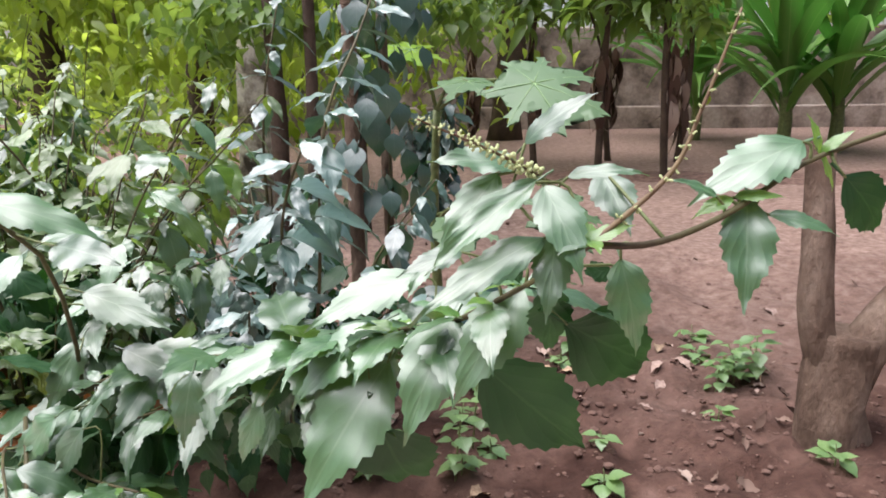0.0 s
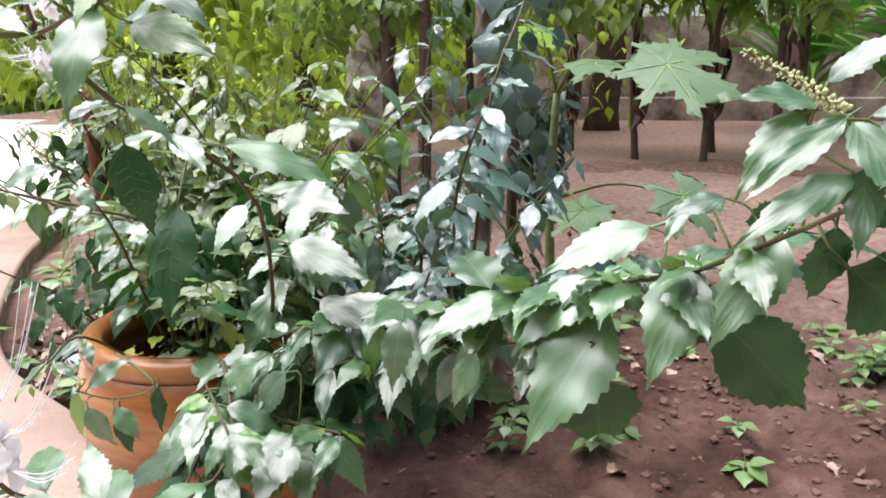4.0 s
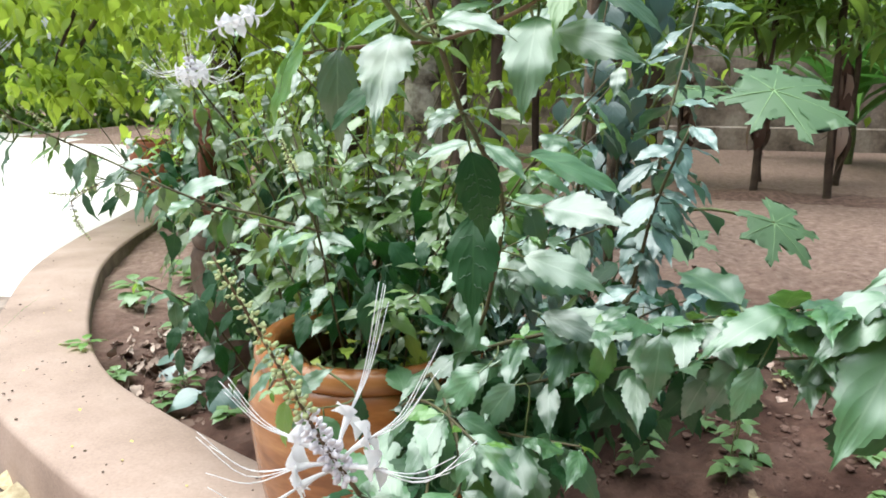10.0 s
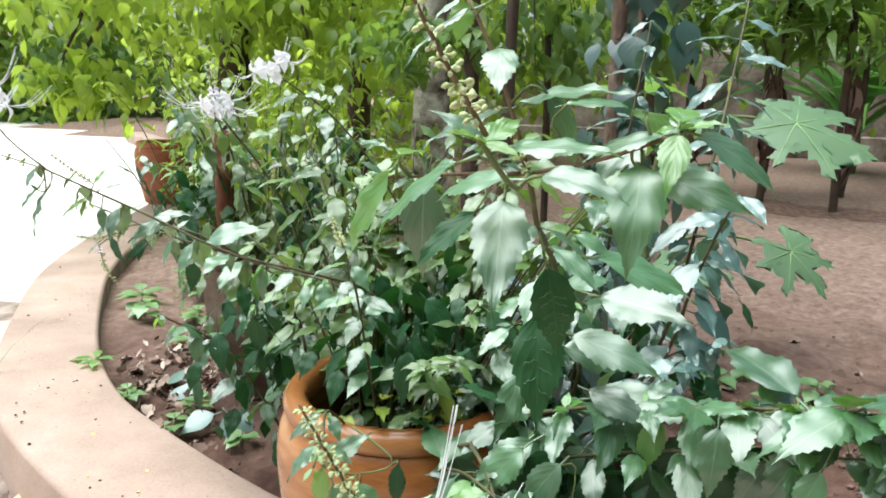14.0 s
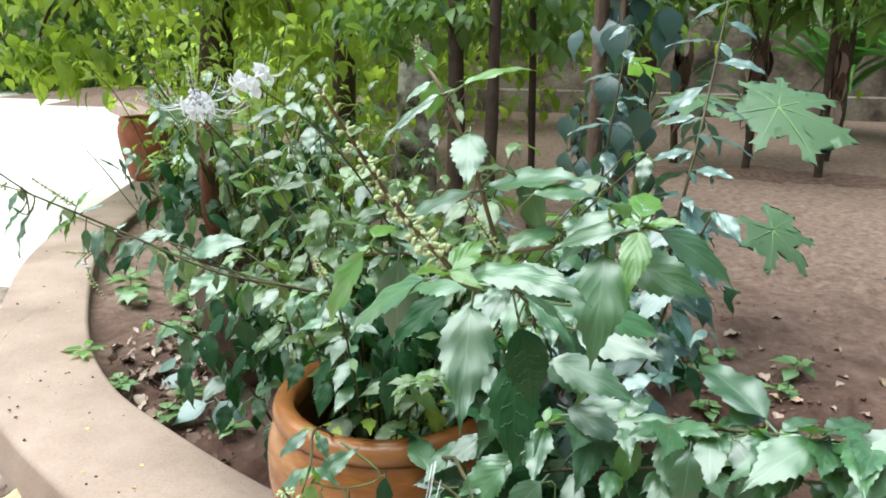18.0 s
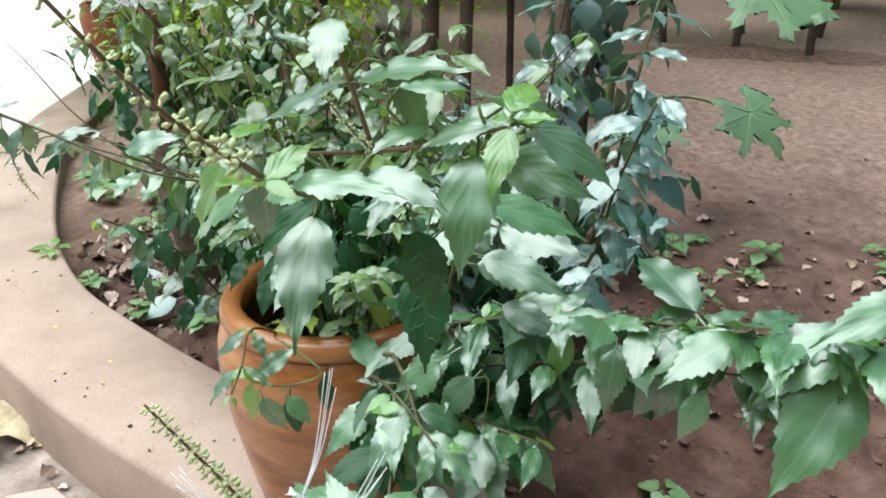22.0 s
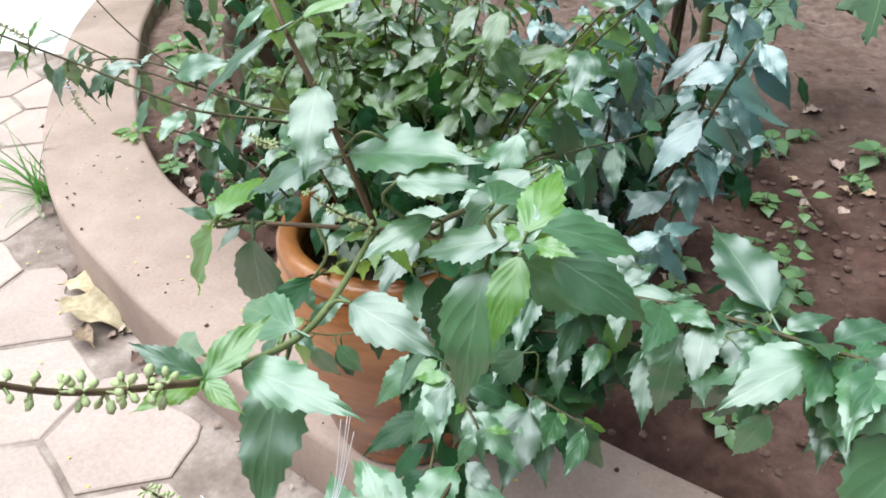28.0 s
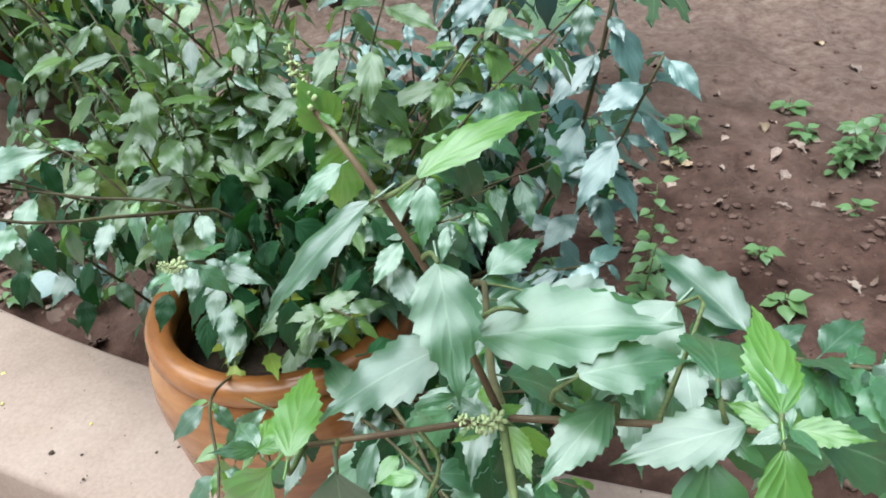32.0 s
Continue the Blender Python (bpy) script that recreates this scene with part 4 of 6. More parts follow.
hero(herb, (0.130, 0.300, 0.957), (0.111, 0.290, 0.970), 0.60, 0, k=5, face=0.46)
hero(herb, (0.022, 0.400, 0.851), (-0.003, 0.400, 0.836), 0.70, 0, k=6, dull=True, face=1.0)
for q, dq in (((0.139, 0.305, 0.956), (-0.012, -0.006, -0.002)), ((0.139, 0.305, 0.956), (0.012, -0.004, 0.003)), ((0.185, 0.325, 0.973), (0.006, -0.004, 0.008)), ((0.185, 0.325, 0.973), (0.008, 0, -0.01)), ((0.185, 0.325, 0.973), (-0.003, -0.003, 0.011))):
    hero(herb, q, Vector(q) + Vector(dq) * 1.6, 0.9, 0, young=True, k=1)
# lower branches under the arm, dark hanging leaves with shade in their colour
leafy(herb, [(-0.44, 0.70, 0.60), (-0.34, 0.62, 0.675), (-0.22, 0.56, 0.735), (-0.10, 0.49, 0.78), (-0.05, 0.45, 0.80)], 13, 0.058, 0.0019, 0.0012, rng=g, start=0.12, side=0.9, droop=(0.0, 0.8), jit=0.6)
leafy(herb, [(-0.44, 0.70, 0.60), (-0.38, 0.625, 0.645), (-0.31, 0.575, 0.655), (-0.25, 0.53, 0.66)], 8, 0.072, 0.0018, 0.0012, rng=g, start=0.25, side=0.6, droop=(0.2, 1.0), meshes=SHADED_MESH + LEAF_MESH[:3])
leafy(herb, [(-0.45, 0.70, 0.61), (-0.39, 0.59, 0.66), (-0.365, 0.50, 0.655), (-0.36, 0.44, 0.645)], 6, 0.074, 0.0018, 0.0012, rng=g, start=0.3, side=0.5, droop=(0.1, 0.9), meshes=SHADED_MESH + LEAF_MESH[:3])
leafy(herb, [(-0.44, 0.70, 0.60), (-0.37, 0.62, 0.65), (-0.30, 0.55, 0.672), (-0.235, 0.50, 0.69)], 7, 0.070, 0.0018, 0.0011, rng=g, start=0.25, side=0.6, droop=(0.0, 0.9), jit=0.5)
leafy(herb, [(-0.45, 0.70, 0.60), (-0.40, 0.60, 0.675), (-0.36, 0.53, 0.70), (-0.32, 0.47, 0.70)], 6, 0.070, 0.0018, 0.0011, rng=g, start=0.3, side=0.5, droop=(0.0, 0.9), jit=0.5)
hero(herb, (-0.319, 0.575, 0.727), (-0.375, 0.555, 0.693), 1.00, 0, k=0, face=0.5)
hero(herb, (-0.270, 0.600, 0.713), (-0.323, 0.580, 0.659), 1.00, 0, k=1, face=0.5)
hero(herb, (-0.249, 0.600, 0.710), (-0.279, 0.580, 0.651), 1.10, 0, k=2, face=0.5)
hero(herb, (-0.210, 0.560, 0.767), (-0.230, 0.540, 0.718), 0.90, 0, k=3, young=True)
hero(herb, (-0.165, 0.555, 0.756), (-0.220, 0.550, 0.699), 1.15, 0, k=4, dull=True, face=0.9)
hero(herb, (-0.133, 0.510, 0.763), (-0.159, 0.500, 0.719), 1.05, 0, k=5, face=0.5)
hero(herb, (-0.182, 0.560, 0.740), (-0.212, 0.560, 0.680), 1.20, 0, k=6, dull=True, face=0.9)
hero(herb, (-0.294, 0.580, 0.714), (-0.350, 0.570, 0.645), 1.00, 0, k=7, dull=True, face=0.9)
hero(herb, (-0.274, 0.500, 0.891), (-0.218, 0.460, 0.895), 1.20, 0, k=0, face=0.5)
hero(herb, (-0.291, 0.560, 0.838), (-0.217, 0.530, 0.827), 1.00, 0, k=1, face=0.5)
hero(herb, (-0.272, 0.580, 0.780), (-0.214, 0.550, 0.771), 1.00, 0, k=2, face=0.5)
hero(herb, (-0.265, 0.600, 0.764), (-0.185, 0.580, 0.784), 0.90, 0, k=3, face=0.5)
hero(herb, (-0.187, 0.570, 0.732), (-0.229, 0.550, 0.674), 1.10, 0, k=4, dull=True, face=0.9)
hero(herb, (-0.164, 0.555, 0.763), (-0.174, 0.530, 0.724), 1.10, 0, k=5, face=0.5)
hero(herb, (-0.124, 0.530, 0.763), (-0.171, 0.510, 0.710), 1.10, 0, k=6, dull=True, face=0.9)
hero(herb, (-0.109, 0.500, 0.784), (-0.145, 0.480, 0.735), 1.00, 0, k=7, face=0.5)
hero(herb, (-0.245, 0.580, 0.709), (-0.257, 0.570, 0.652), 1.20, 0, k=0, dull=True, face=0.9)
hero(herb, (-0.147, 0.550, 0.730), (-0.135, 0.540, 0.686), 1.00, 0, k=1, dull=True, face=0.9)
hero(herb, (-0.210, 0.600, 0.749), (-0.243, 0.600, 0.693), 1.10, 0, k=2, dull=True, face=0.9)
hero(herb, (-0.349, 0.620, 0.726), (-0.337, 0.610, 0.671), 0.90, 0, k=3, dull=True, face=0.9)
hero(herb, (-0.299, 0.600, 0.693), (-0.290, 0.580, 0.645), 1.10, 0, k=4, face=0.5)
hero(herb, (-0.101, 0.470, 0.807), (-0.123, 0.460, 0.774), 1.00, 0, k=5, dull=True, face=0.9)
hero(herb, (-0.140, 0.500, 0.804), (-0.099, 0.490, 0.808), 0.90, 0, k=6, face=0.5)
leafy(herb, [(-0.42, 0.68, 0.61), (-0.40, 0.61, 0.65), (-0.388, 0.575, 0.61), (-0.38, 0.56, 0.55)], 7, 0.056, 0.0016, 0.001, rng=g, start=0.35, side=0.9, droop=(0.6, 1.3), meshes=SHADED_MESH + LEAF_MESH[:2])
# the low shoot in front of the pot that carries the white flower
low = [(-0.43, 0.68, 0.62), (-0.38, 0.60, 0.705), (-0.335, 0.50, 0.66), (-0.345, 0.40, 0.672), (-0.360, 0.335, 0.715), (-0.371, 0.297, 0.752)]
leafy(herb, low, 7, 0.086, 0.0022, 0.0016, rng=g, start=0.35, side=0.5, droop=(0.0, 0.7), meshes=LEAF_MESH + SHADED_MESH[:5])
leafy(herb, low, 4, 0.058, 0.0020, 0.0014, rng=g, start=0.6, side=0.6, droop=(-0.1, 0.6))
spike(herb, [(-0.371, 0.297, 0.752), (-0.386, 0.276, 0.795), (-0.405, 0.258, 0.850), (-0.425, 0.242, 0.902)], 0.0014, 96, 0.42, 0.0021, rng=g, out=2.2)
whiskers(herb, (-0.380, 0.286, 0.775), (-0.2, -0.25, 0.95), g, 6, 0.060, ((-0.9, 0.0, 0.42), (-0.95, -0.2, -0.22), (-0.8, -0.4, -0.35), (0.75, 0.0, 0.62), (0.95, -0.1, 0.18), (0.25, 0.5, 0.8)))
# a small shoot hanging over the pot's lip
leafy(herb, [(-0.53, 0.72, 0.64), (-0.525, 0.60, 0.725), (-0.505, 0.52, 0.735), (-0.502, 0.485, 0.728)], 3, 0.040, 0.0016, 0.001, rng=g, start=0.35, side=1.0, droop=(0.2, 1.1), young=0.3)
# leaves of the shoots that hang over the pot's lip
lip_shoot = [(-0.505, 0.62, 0.70), (-0.458, 0.605, 0.674), (-0.494, 0.590, 0.664), (-0.525, 0.575, 0.678)]
tube("stem", lip_shoot, 0.0014, 0.0008, M_STEM_G, herb, 12, 6)
STEM_LINES.append(curve_pts(lip_shoot, 12))
hero(herb, (-0.521, 0.590, 0.675), (-0.485, 0.600, 0.706), 1.00, 0, k=0, face=0.5)
hero(herb, (-0.520, 0.580, 0.689), (-0.541, 0.565, 0.690), 1.10, 0, k=1, young=True)
hero(herb, (-0.522, 0.575, 0.677), (-0.530, 0.565, 0.625), 0.85, 0, k=2, young=True)
hero(herb, (-0.511, 0.570, 0.663), (-0.486, 0.560, 0.623), 1.00, 0, k=3, face=0.7)
hero(herb, (-0.489, 0.580, 0.660), (-0.461, 0.570, 0.632), 1.00, 0, k=4, face=0.5)
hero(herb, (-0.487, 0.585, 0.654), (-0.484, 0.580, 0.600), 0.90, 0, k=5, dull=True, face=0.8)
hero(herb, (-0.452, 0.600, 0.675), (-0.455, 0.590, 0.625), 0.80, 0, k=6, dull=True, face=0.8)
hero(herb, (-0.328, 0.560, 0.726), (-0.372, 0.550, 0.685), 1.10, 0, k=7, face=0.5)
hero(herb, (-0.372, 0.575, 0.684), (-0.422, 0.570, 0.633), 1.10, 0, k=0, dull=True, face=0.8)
hero(herb, (-0.360, 0.550, 0.686), (-0.380, 0.540, 0.635), 1.20, 0, k=1, face=0.5)
hero(herb, (-0.294, 0.540, 0.725), (-0.334, 0.530, 0.678), 1.10, 0, k=2, face=0.5)
# upright stem with a spike, left of the main one
leafy(herb, [(-0.50, 0.75, 0.60), (-0.505, 0.68, 0.75), (-0.504, 0.629, 0.841), (-0.492, 0.54, 0.91)], 7, 0.040, 0.0018, 0.0011, rng=g, start=0.3, side=0.7)
spike(herb, [(-0.492, 0.54, 0.91), (-0.489, 0.515, 0.925), (-0.488, 0.498, 0.94)], 0.0008, 24, 0.0, 0.0014, rng=g)
# branch arching to the left over the kerb
left = [(-0.50, 0.79, 0.60), (-0.51, 0.78, 0.78), (-0.58, 0.73, 0.83), (-0.66, 0.69, 0.857), (-0.76, 0.68, 0.90), (-0.87, 0.66, 0.95)]
leafy(herb, left, 10, 0.048, 0.0022, 0.0010, rng=g, start=0.3, side=0.6, droop=(0.5, 1.25))
leafy(herb, [(-0.51, 0.80, 0.62), (-0.55, 0.80, 0.78), (-0.66, 0.79, 0.82), (-0.80, 0.80, 0.85), (-0.93, 0.83, 0.88)], 9, 0.045, 0.002, 0.0009, rng=g, start=0.3, side=0.6, droop=(0.5, 1.2))
spike(herb, [(-0.86, 0.665, 0.945), (-0.90, 0.65, 0.96), (-0.93, 0.64, 0.97)], 0.0009, 24, 0.0, 0.0016, rng=g)
tube("stem", [(-0.652, 0.800, 0.805), (-0.765, 0.800, 0.856), (-0.829, 0.790, 0.864), (-0.851, 0.780, 0.859), (-0.883, 0.775, 0.837)], 0.0013, 0.0007, M_STEM, herb, 14, 6)
tube("stem", [(-0.74, 0.86, 0.80), (-0.798, 0.860, 0.832), (-0.852, 0.860, 0.880), (-0.889, 0.860, 0.929), (-0.920, 0.860, 0.966)], 0.0012, 0.0006, M_STEM, herb, 14, 6)
spike(herb, [(-0.812, 0.670, 0.932), (-0.833, 0.665, 0.947), (-0.853, 0.660, 0.963)], 0.0007, 40, 0.0, 0.0010, rng=g)
spike(herb, [(-0.843, 0.780, 0.860), (-0.876, 0.770, 0.848), (-0.906, 0.765, 0.849)], 0.0008, 44, 0.0, 0.0012, rng=g)
spike(herb, [(-0.883, 0.775, 0.838), (-0.873, 0.770, 0.812), (-0.854, 0.765, 0.790)], 0.0008, 48, 0.2, 0.0014, rng=g, skip=0.3)
hero(herb, (-0.866, 0.665, 0.922), (-0.890, 0.650, 0.880), 0.75, 20, k=7, face=0.5)
hero(herb, (-0.877, 0.665, 0.923), (-0.901, 0.660, 0.901), 0.70, 0, k=0)
hero(herb, (-0.876, 0.665, 0.922), (-0.881, 0.660, 0.931), 0.80, 0, k=1)
hero(herb, (-0.820, 0.670, 0.916), (-0.844, 0.650, 0.903), 0.55, 0, k=2, young=True)
hero(herb, (-0.821, 0.670, 0.914), (-0.831, 0.660, 0.895), 0.70, 0, k=3, young=True)
hero(herb, (-0.812, 0.670, 0.931), (-0.802, 0.680, 0.951), 0.60, 0, k=4, young=True)
hero(herb, (-0.805, 0.670, 0.926), (-0.787, 0.690, 0.936), 0.45, 0, k=5)
hero(herb, (-0.811, 0.680, 0.904), (-0.808, 0.670, 0.879), 1.00, 0, k=6, face=0.5)
hero(herb, (-0.738, 0.700, 0.893), (-0.790, 0.680, 0.876), 0.85, 0, k=7, face=0.5)
hero(herb, (-0.751, 0.690, 0.897), (-0.715, 0.700, 0.902), 0.70, 0, k=0)
hero(herb, (-0.869, 0.780, 0.849), (-0.848, 0.760, 0.817), 0.95, 30, k=1, dull=True, face=0.9)
hero(herb, (-0.823, 0.780, 0.847), (-0.832, 0.770, 0.819), 0.80, 0, k=2, dull=True, face=0.9)
hero(herb, (-0.818, 0.780, 0.844), (-0.842, 0.760, 0.826), 0.70, 0, k=3, dull=True, face=0.9)
hero(herb, (-0.749, 0.800, 0.845), (-0.677, 0.780, 0.881), 0.85, 0, k=4, face=0.5)
hero(herb, (-0.895, 0.790, 0.835), (-0.905, 0.780, 0.825), 0.60, 0, k=5)
hero(herb, (-0.790, 0.690, 0.895), (-0.775, 0.700, 0.912), 0.60, 0, k=6)
hero(herb, (-0.777, 0.780, 0.864), (-0.768, 0.790, 0.877), 0.80, 0, k=7)
hero(herb, (-0.845, 0.668, 0.928), (-0.832, 0.670, 0.947), 0.50, 0, k=0, young=True)
# the flower at the end of the left branch
tube("stem", [(-0.862, 0.662, 0.947), (-0.885, 0.645, 0.975), (-0.896, 0.620, 1.011)], 0.0009, 0.0007, M_STEM, herb, 8, 6)
whiskers(herb, (-0.896, 0.620, 1.011), (-0.2, 0.1, 0.95), g, 8, 0.044)
# stems filling the pot
fill = Joined()
for k in range(32):
    a = -0.5 + 3.6 * k / 34 + g.uniform(-0.15, 0.15)
    rr = g.uniform(0.10, 0.30)
    b0 = Vector((-0.49 + 0.06 * math.cos(a), 0.79 + 0.06 * math.sin(a), 0.59))
    t0 = Vector((-0.49 + rr * math.cos(a) * 1.1, 0.80 + rr * math.sin(a), g.uniform(0.80, 1.02)))
    mid = b0.lerp(t0, 0.5) + Vector((0, 0, 0.06))
    leafy(herb, [b0, mid, t0], 8, g.uniform(0.050, 0.072), 0.0016, 0.0009, far=fill if k > 4 else None, rng=g, start=0.08, side=0.9, droop=(0.1, 1.1), arrs=LEAF_ARR)
for k in range(6):
    # short leafy shoots spilling over the front of the mouth
    a = -1.3 + 1.5 * k / 5 + g.uniform(-0.12, 0.12)
    rr = g.uniform(0.10, 0.20)
    b0 = Vector((-0.49 + 0.05 * math.cos(a), 0.79 + 0.05 * math.sin(a), 0.59))
    t0 = Vector((-0.49 + rr * math.cos(a) * 1.1, 0.79 + rr * math.sin(a), g.uniform(0.72, 0.84)))
    leafy(herb, [b0, b0.lerp(t0, 0.5) + Vector((0, 0, 0.05)), t0], 5, g.uniform(0.034, 0.046), 0.0016, 0.0009, far=fill, rng=g, start=0.3, side=0.9, droop=(-0.3, 0.7), arrs=LEAF_ARR)
fill.done("foliage", M_LEAF_J, herb)
yel = Joined()
for k in range(56):
    p = Vector((-0.49 + g.uniform(-0.08, 0.12), 0.79 + g.uniform(-0.12, 0.1), g.uniform(0.62, 0.72)))
    dd, nn = droop_dir((g.uniform(-1, 1), g.uniform(-1, 1)), g.uniform(-0.3, 0.6))
    yel.add(g.choice(LOW_ARR), leaf_pose(p, dd, nn, g.uniform(0.025, 0.042)))
yel.done("young_foliage", leaf_material("leaf_yellowing", (0.14, 0.22, 0.03), (0.36, 0.38, 0.05), (0.4, 0.4, 0.12), islands=True), herb, "yellowing small leaves low in the pot")
# tall thin stem behind with white flowers
back = [(-0.46, 0.86, 0.60), (-0.478, 0.89, 0.79), (-0.53, 0.91, 0.90), (-0.60, 0.88, 1.0), (-0.66, 0.83, 1.055)]
leafy(herb, back, 7, 0.045, 0.002, 0.001, far=None, rng=g, start=0.35, side=0.4)
whiskers(herb, (-0.664, 0.82, 1.062), (-0.3, -0.2, 0.9), g, 5, 0.03)


# ---------------------------------------------------------------- other shrubs in the bed
def shrub(name, label, base, stems, reach, height, size, arrs, mat, rng, nodes=8, droop=(0.1, 1.0), group="", near=0, meshes=None):
    s = thing(name, label, "shrub", (0, 0, 0), group)
    j = Joined()
    made = 0
    for k in range(stems):
        a = 2 * math.pi * k / stems + rng.uniform(-0.3, 0.3)
        rr = rng.uniform(0.25, 1.0)
        b = Vector(base) + Vector((0.04 * math.cos(a), 0.04 * math.sin(a), -0.02))
        t = Vector(base) + Vector((reach[0] * rr * math.cos(a), reach[1] * rr * math.sin(a), height * rng.uniform(0.55, 1.0)))
        leafy(s, [b, b.lerp(t, 0.55) + Vector((0, 0, height * 0.12)), t], nodes, size, 0.003, 0.0012, far=None if t.y < base[1] and near > 0 and made < near else j, rng=rng, start=0.1, side=0.9, droop=droop, arrs=arrs, meshes=meshes)
        made += t.y < base[1]
    j.done("foliage", mat, s)
    return s


q = random.Random(5)
b2 = shrub("leafy_shrub", "dense shrub with blue-green toothed leaves beside the pot", (-0.30, 1.24, 0.38), 22, (0.36, 0.38), 0.50, 0.066, LEAF_ARR, M_BLUE, q, 10, (0.3, 1.2), near=5, meshes=BLUE_MESH)
leafy(b2, [(-0.24, 1.12, 0.38), (-0.16, 0.90, 0.72), (-0.134, 0.843, 0.948), (-0.10, 0.93, 1.06), (-0.06, 1.05, 1.2)], 15, 0.066, 0.003, 0.0012, rng=q, start=0.35, side=0.9, meshes=BLUE_MESH)
leafy(b2, [(-0.26, 1.12, 0.40), (-0.18, 0.82, 0.70), (-0.16, 0.72, 0.86), (-0.13, 0.71, 0.95)], 8, 0.062, 0.003, 0.0012, rng=q, start=0.35, side=0.9, meshes=BLUE_MESH)
leafy(b2, [(-0.30, 1.12, 0.40), (-0.22, 0.78, 0.68), (-0.18, 0.65, 0.79)], 6, 0.062, 0.003, 0.0012, rng=q, start=0.35, side=0.9, meshes=BLUE_MESH)
leafy(b2, [(-0.28, 1.15, 0.40), (-0.24, 0.99, 0.75), (-0.225, 0.93, 0.96), (-0.20, 0.97, 1.14)], 12, 0.064, 0.003, 0.0012, rng=q, start=0.35, side=0.8, meshes=BLUE_MESH)
jr = Joined()
for base, tp in (((-0.16, 0.76, 0.84), (-0.085, 0.80, 0.818)), ((-0.15, 0.74, 0.90), (-0.082, 0.768, 0.885)), ((-0.13, 0.78, 0.86), (-0.05, 0.83, 0.85))):
    base, tp = Vector(base), Vector(tp)
    jr.add(ROUND_ARR[0], leaf_pose(base, tp - base, UP + Vector((0, -0.3, 0)), (tp - base).length))
jr.done("round_leaves", M_BLUE, b2)
b3 = shrub("leafy_shrub", "bushy shrub with narrow green leaves growing in the second pot", (-1.00, 1.60, 0.58), 22, (0.42, 0.50), 0.52, 0.060, LEAF_ARR, M_LEAF_J, q, 9, (0.5, 1.3), near=5)
M_BARK_RED = mottled("bark_reddish", ((0.35, (0.07, 0.025, 0.015)), (0.65, (0.24, 0.10, 0.06))), 14, 120, 0.9, 0.9, 0.006, stretch=(2.0, 2.0, 0.4))
tube("trunk", [(-1.04, 1.60, 0.50), (-1.045, 1.55, 0.62), (-1.034, 1.470, 0.738), (-1.032, 1.450, 0.836), (-1.046, 1.470, 0.939)], 0.030, 0.020, M_BARK_RED, b3, 16, 10, "thick woody trunk with reddish-brown bark", 0.3)
leafy(b3, [(-1.06, 1.60, 0.60), (-1.151, 1.600, 0.752), (-1.227, 1.650, 0.828), (-1.279, 1.680, 0.887)], 6, 0.062, 0.002, 0.001, rng=q, start=0.45, side=0.9, droop=(-0.2, 0.7), meshes=YOUNG_MESH)
leafy(b3, [(-1.06, 1.60, 0.60), (-1.173, 1.600, 0.772), (-1.168, 1.600, 0.876)], 5, 0.062, 0.002, 0.001, rng=q, start=0.5, side=0.9, droop=(0.0, 0.8), meshes=YOUNG_MESH + LEAF_MESH[:2])
jh = Joined()
for k in range(70):
    a, rr = q.uniform(-2.9, 0.6), q.uniform(0.14, 0.25)
    dd, nn = droop_dir((math.cos(a) + q.uniform(-0.6, 0.6), math.sin(a) + q.uniform(-0.6, 0.6)), q.uniform(0.4, 1.2))
    jh.add(q.choice(LEAF_ARR), leaf_pose((-1.02 + rr * math.cos(a), 1.64 + rr * math.sin(a), q.uniform(0.52, 0.76)), dd, nn + Vector((0, -0.25, 0)), q.uniform(0.045, 0.07)))
jh.done("hanging_foliage", M_LEAF_J, b3)
b_low = shrub("leafy_shrub", "low green shrub between the two pots", (-0.72, 1.22, 0.30), 18, (0.34, 0.32), 0.62, 0.068, LEAF_ARR, M_LEAF_J, q, 9, (0.2, 1.15), near=6)
b4 = shrub("leafy_shrub", "green shrub with white whiskered flowers behind the pots", (-0.75, 1.55, 0.30), 14, (0.5, 0.4), 0.75, 0.06, LOW_ARR, M_LEAF_J, q, 8)
tube("stem", [(-0.78, 1.5, 0.4), (-0.83, 1.3, 0.8), (-0.869, 1.091, 1.0)], 0.003, 0.0014, M_STEM, b4, 12, 6)
whiskers(b4, (-0.869, 1.091, 1.008), (-0.1, -0.2, 0.95), q, 10, 0.068)
spike(b4, [(-0.869, 1.091, 1.008), (-0.872, 1.085, 1.04), (-0.876, 1.08, 1.075)], 0.0014, 28, 0.5, 0.003, rng=q)

# yellow-green bushes further back in the bed
for bx, by, hh in ((-1.45, 2.75, 0.85), (-1.95, 3.1, 1.0), (-1.2, 3.3, 0.6)):
    shrub("leafy_shrub", "yellow-green leafy bush at the back of the bed", (bx, by, 0.34), 14, (0.45, 0.4), hh, 0.085, LOW_ARR, M_TREE, q, 9, (-0.1, 0.9), "bushes at the back of the bed")

shrub("leafy_shrub", "dark green narrow bush behind the papaya plant", (-0.05, 3.0, 0.37), 12, (0.16, 0.16), 0.62, 0.10, LOW_ARR, M_VINE, q, 9, (0.3, 1.2))


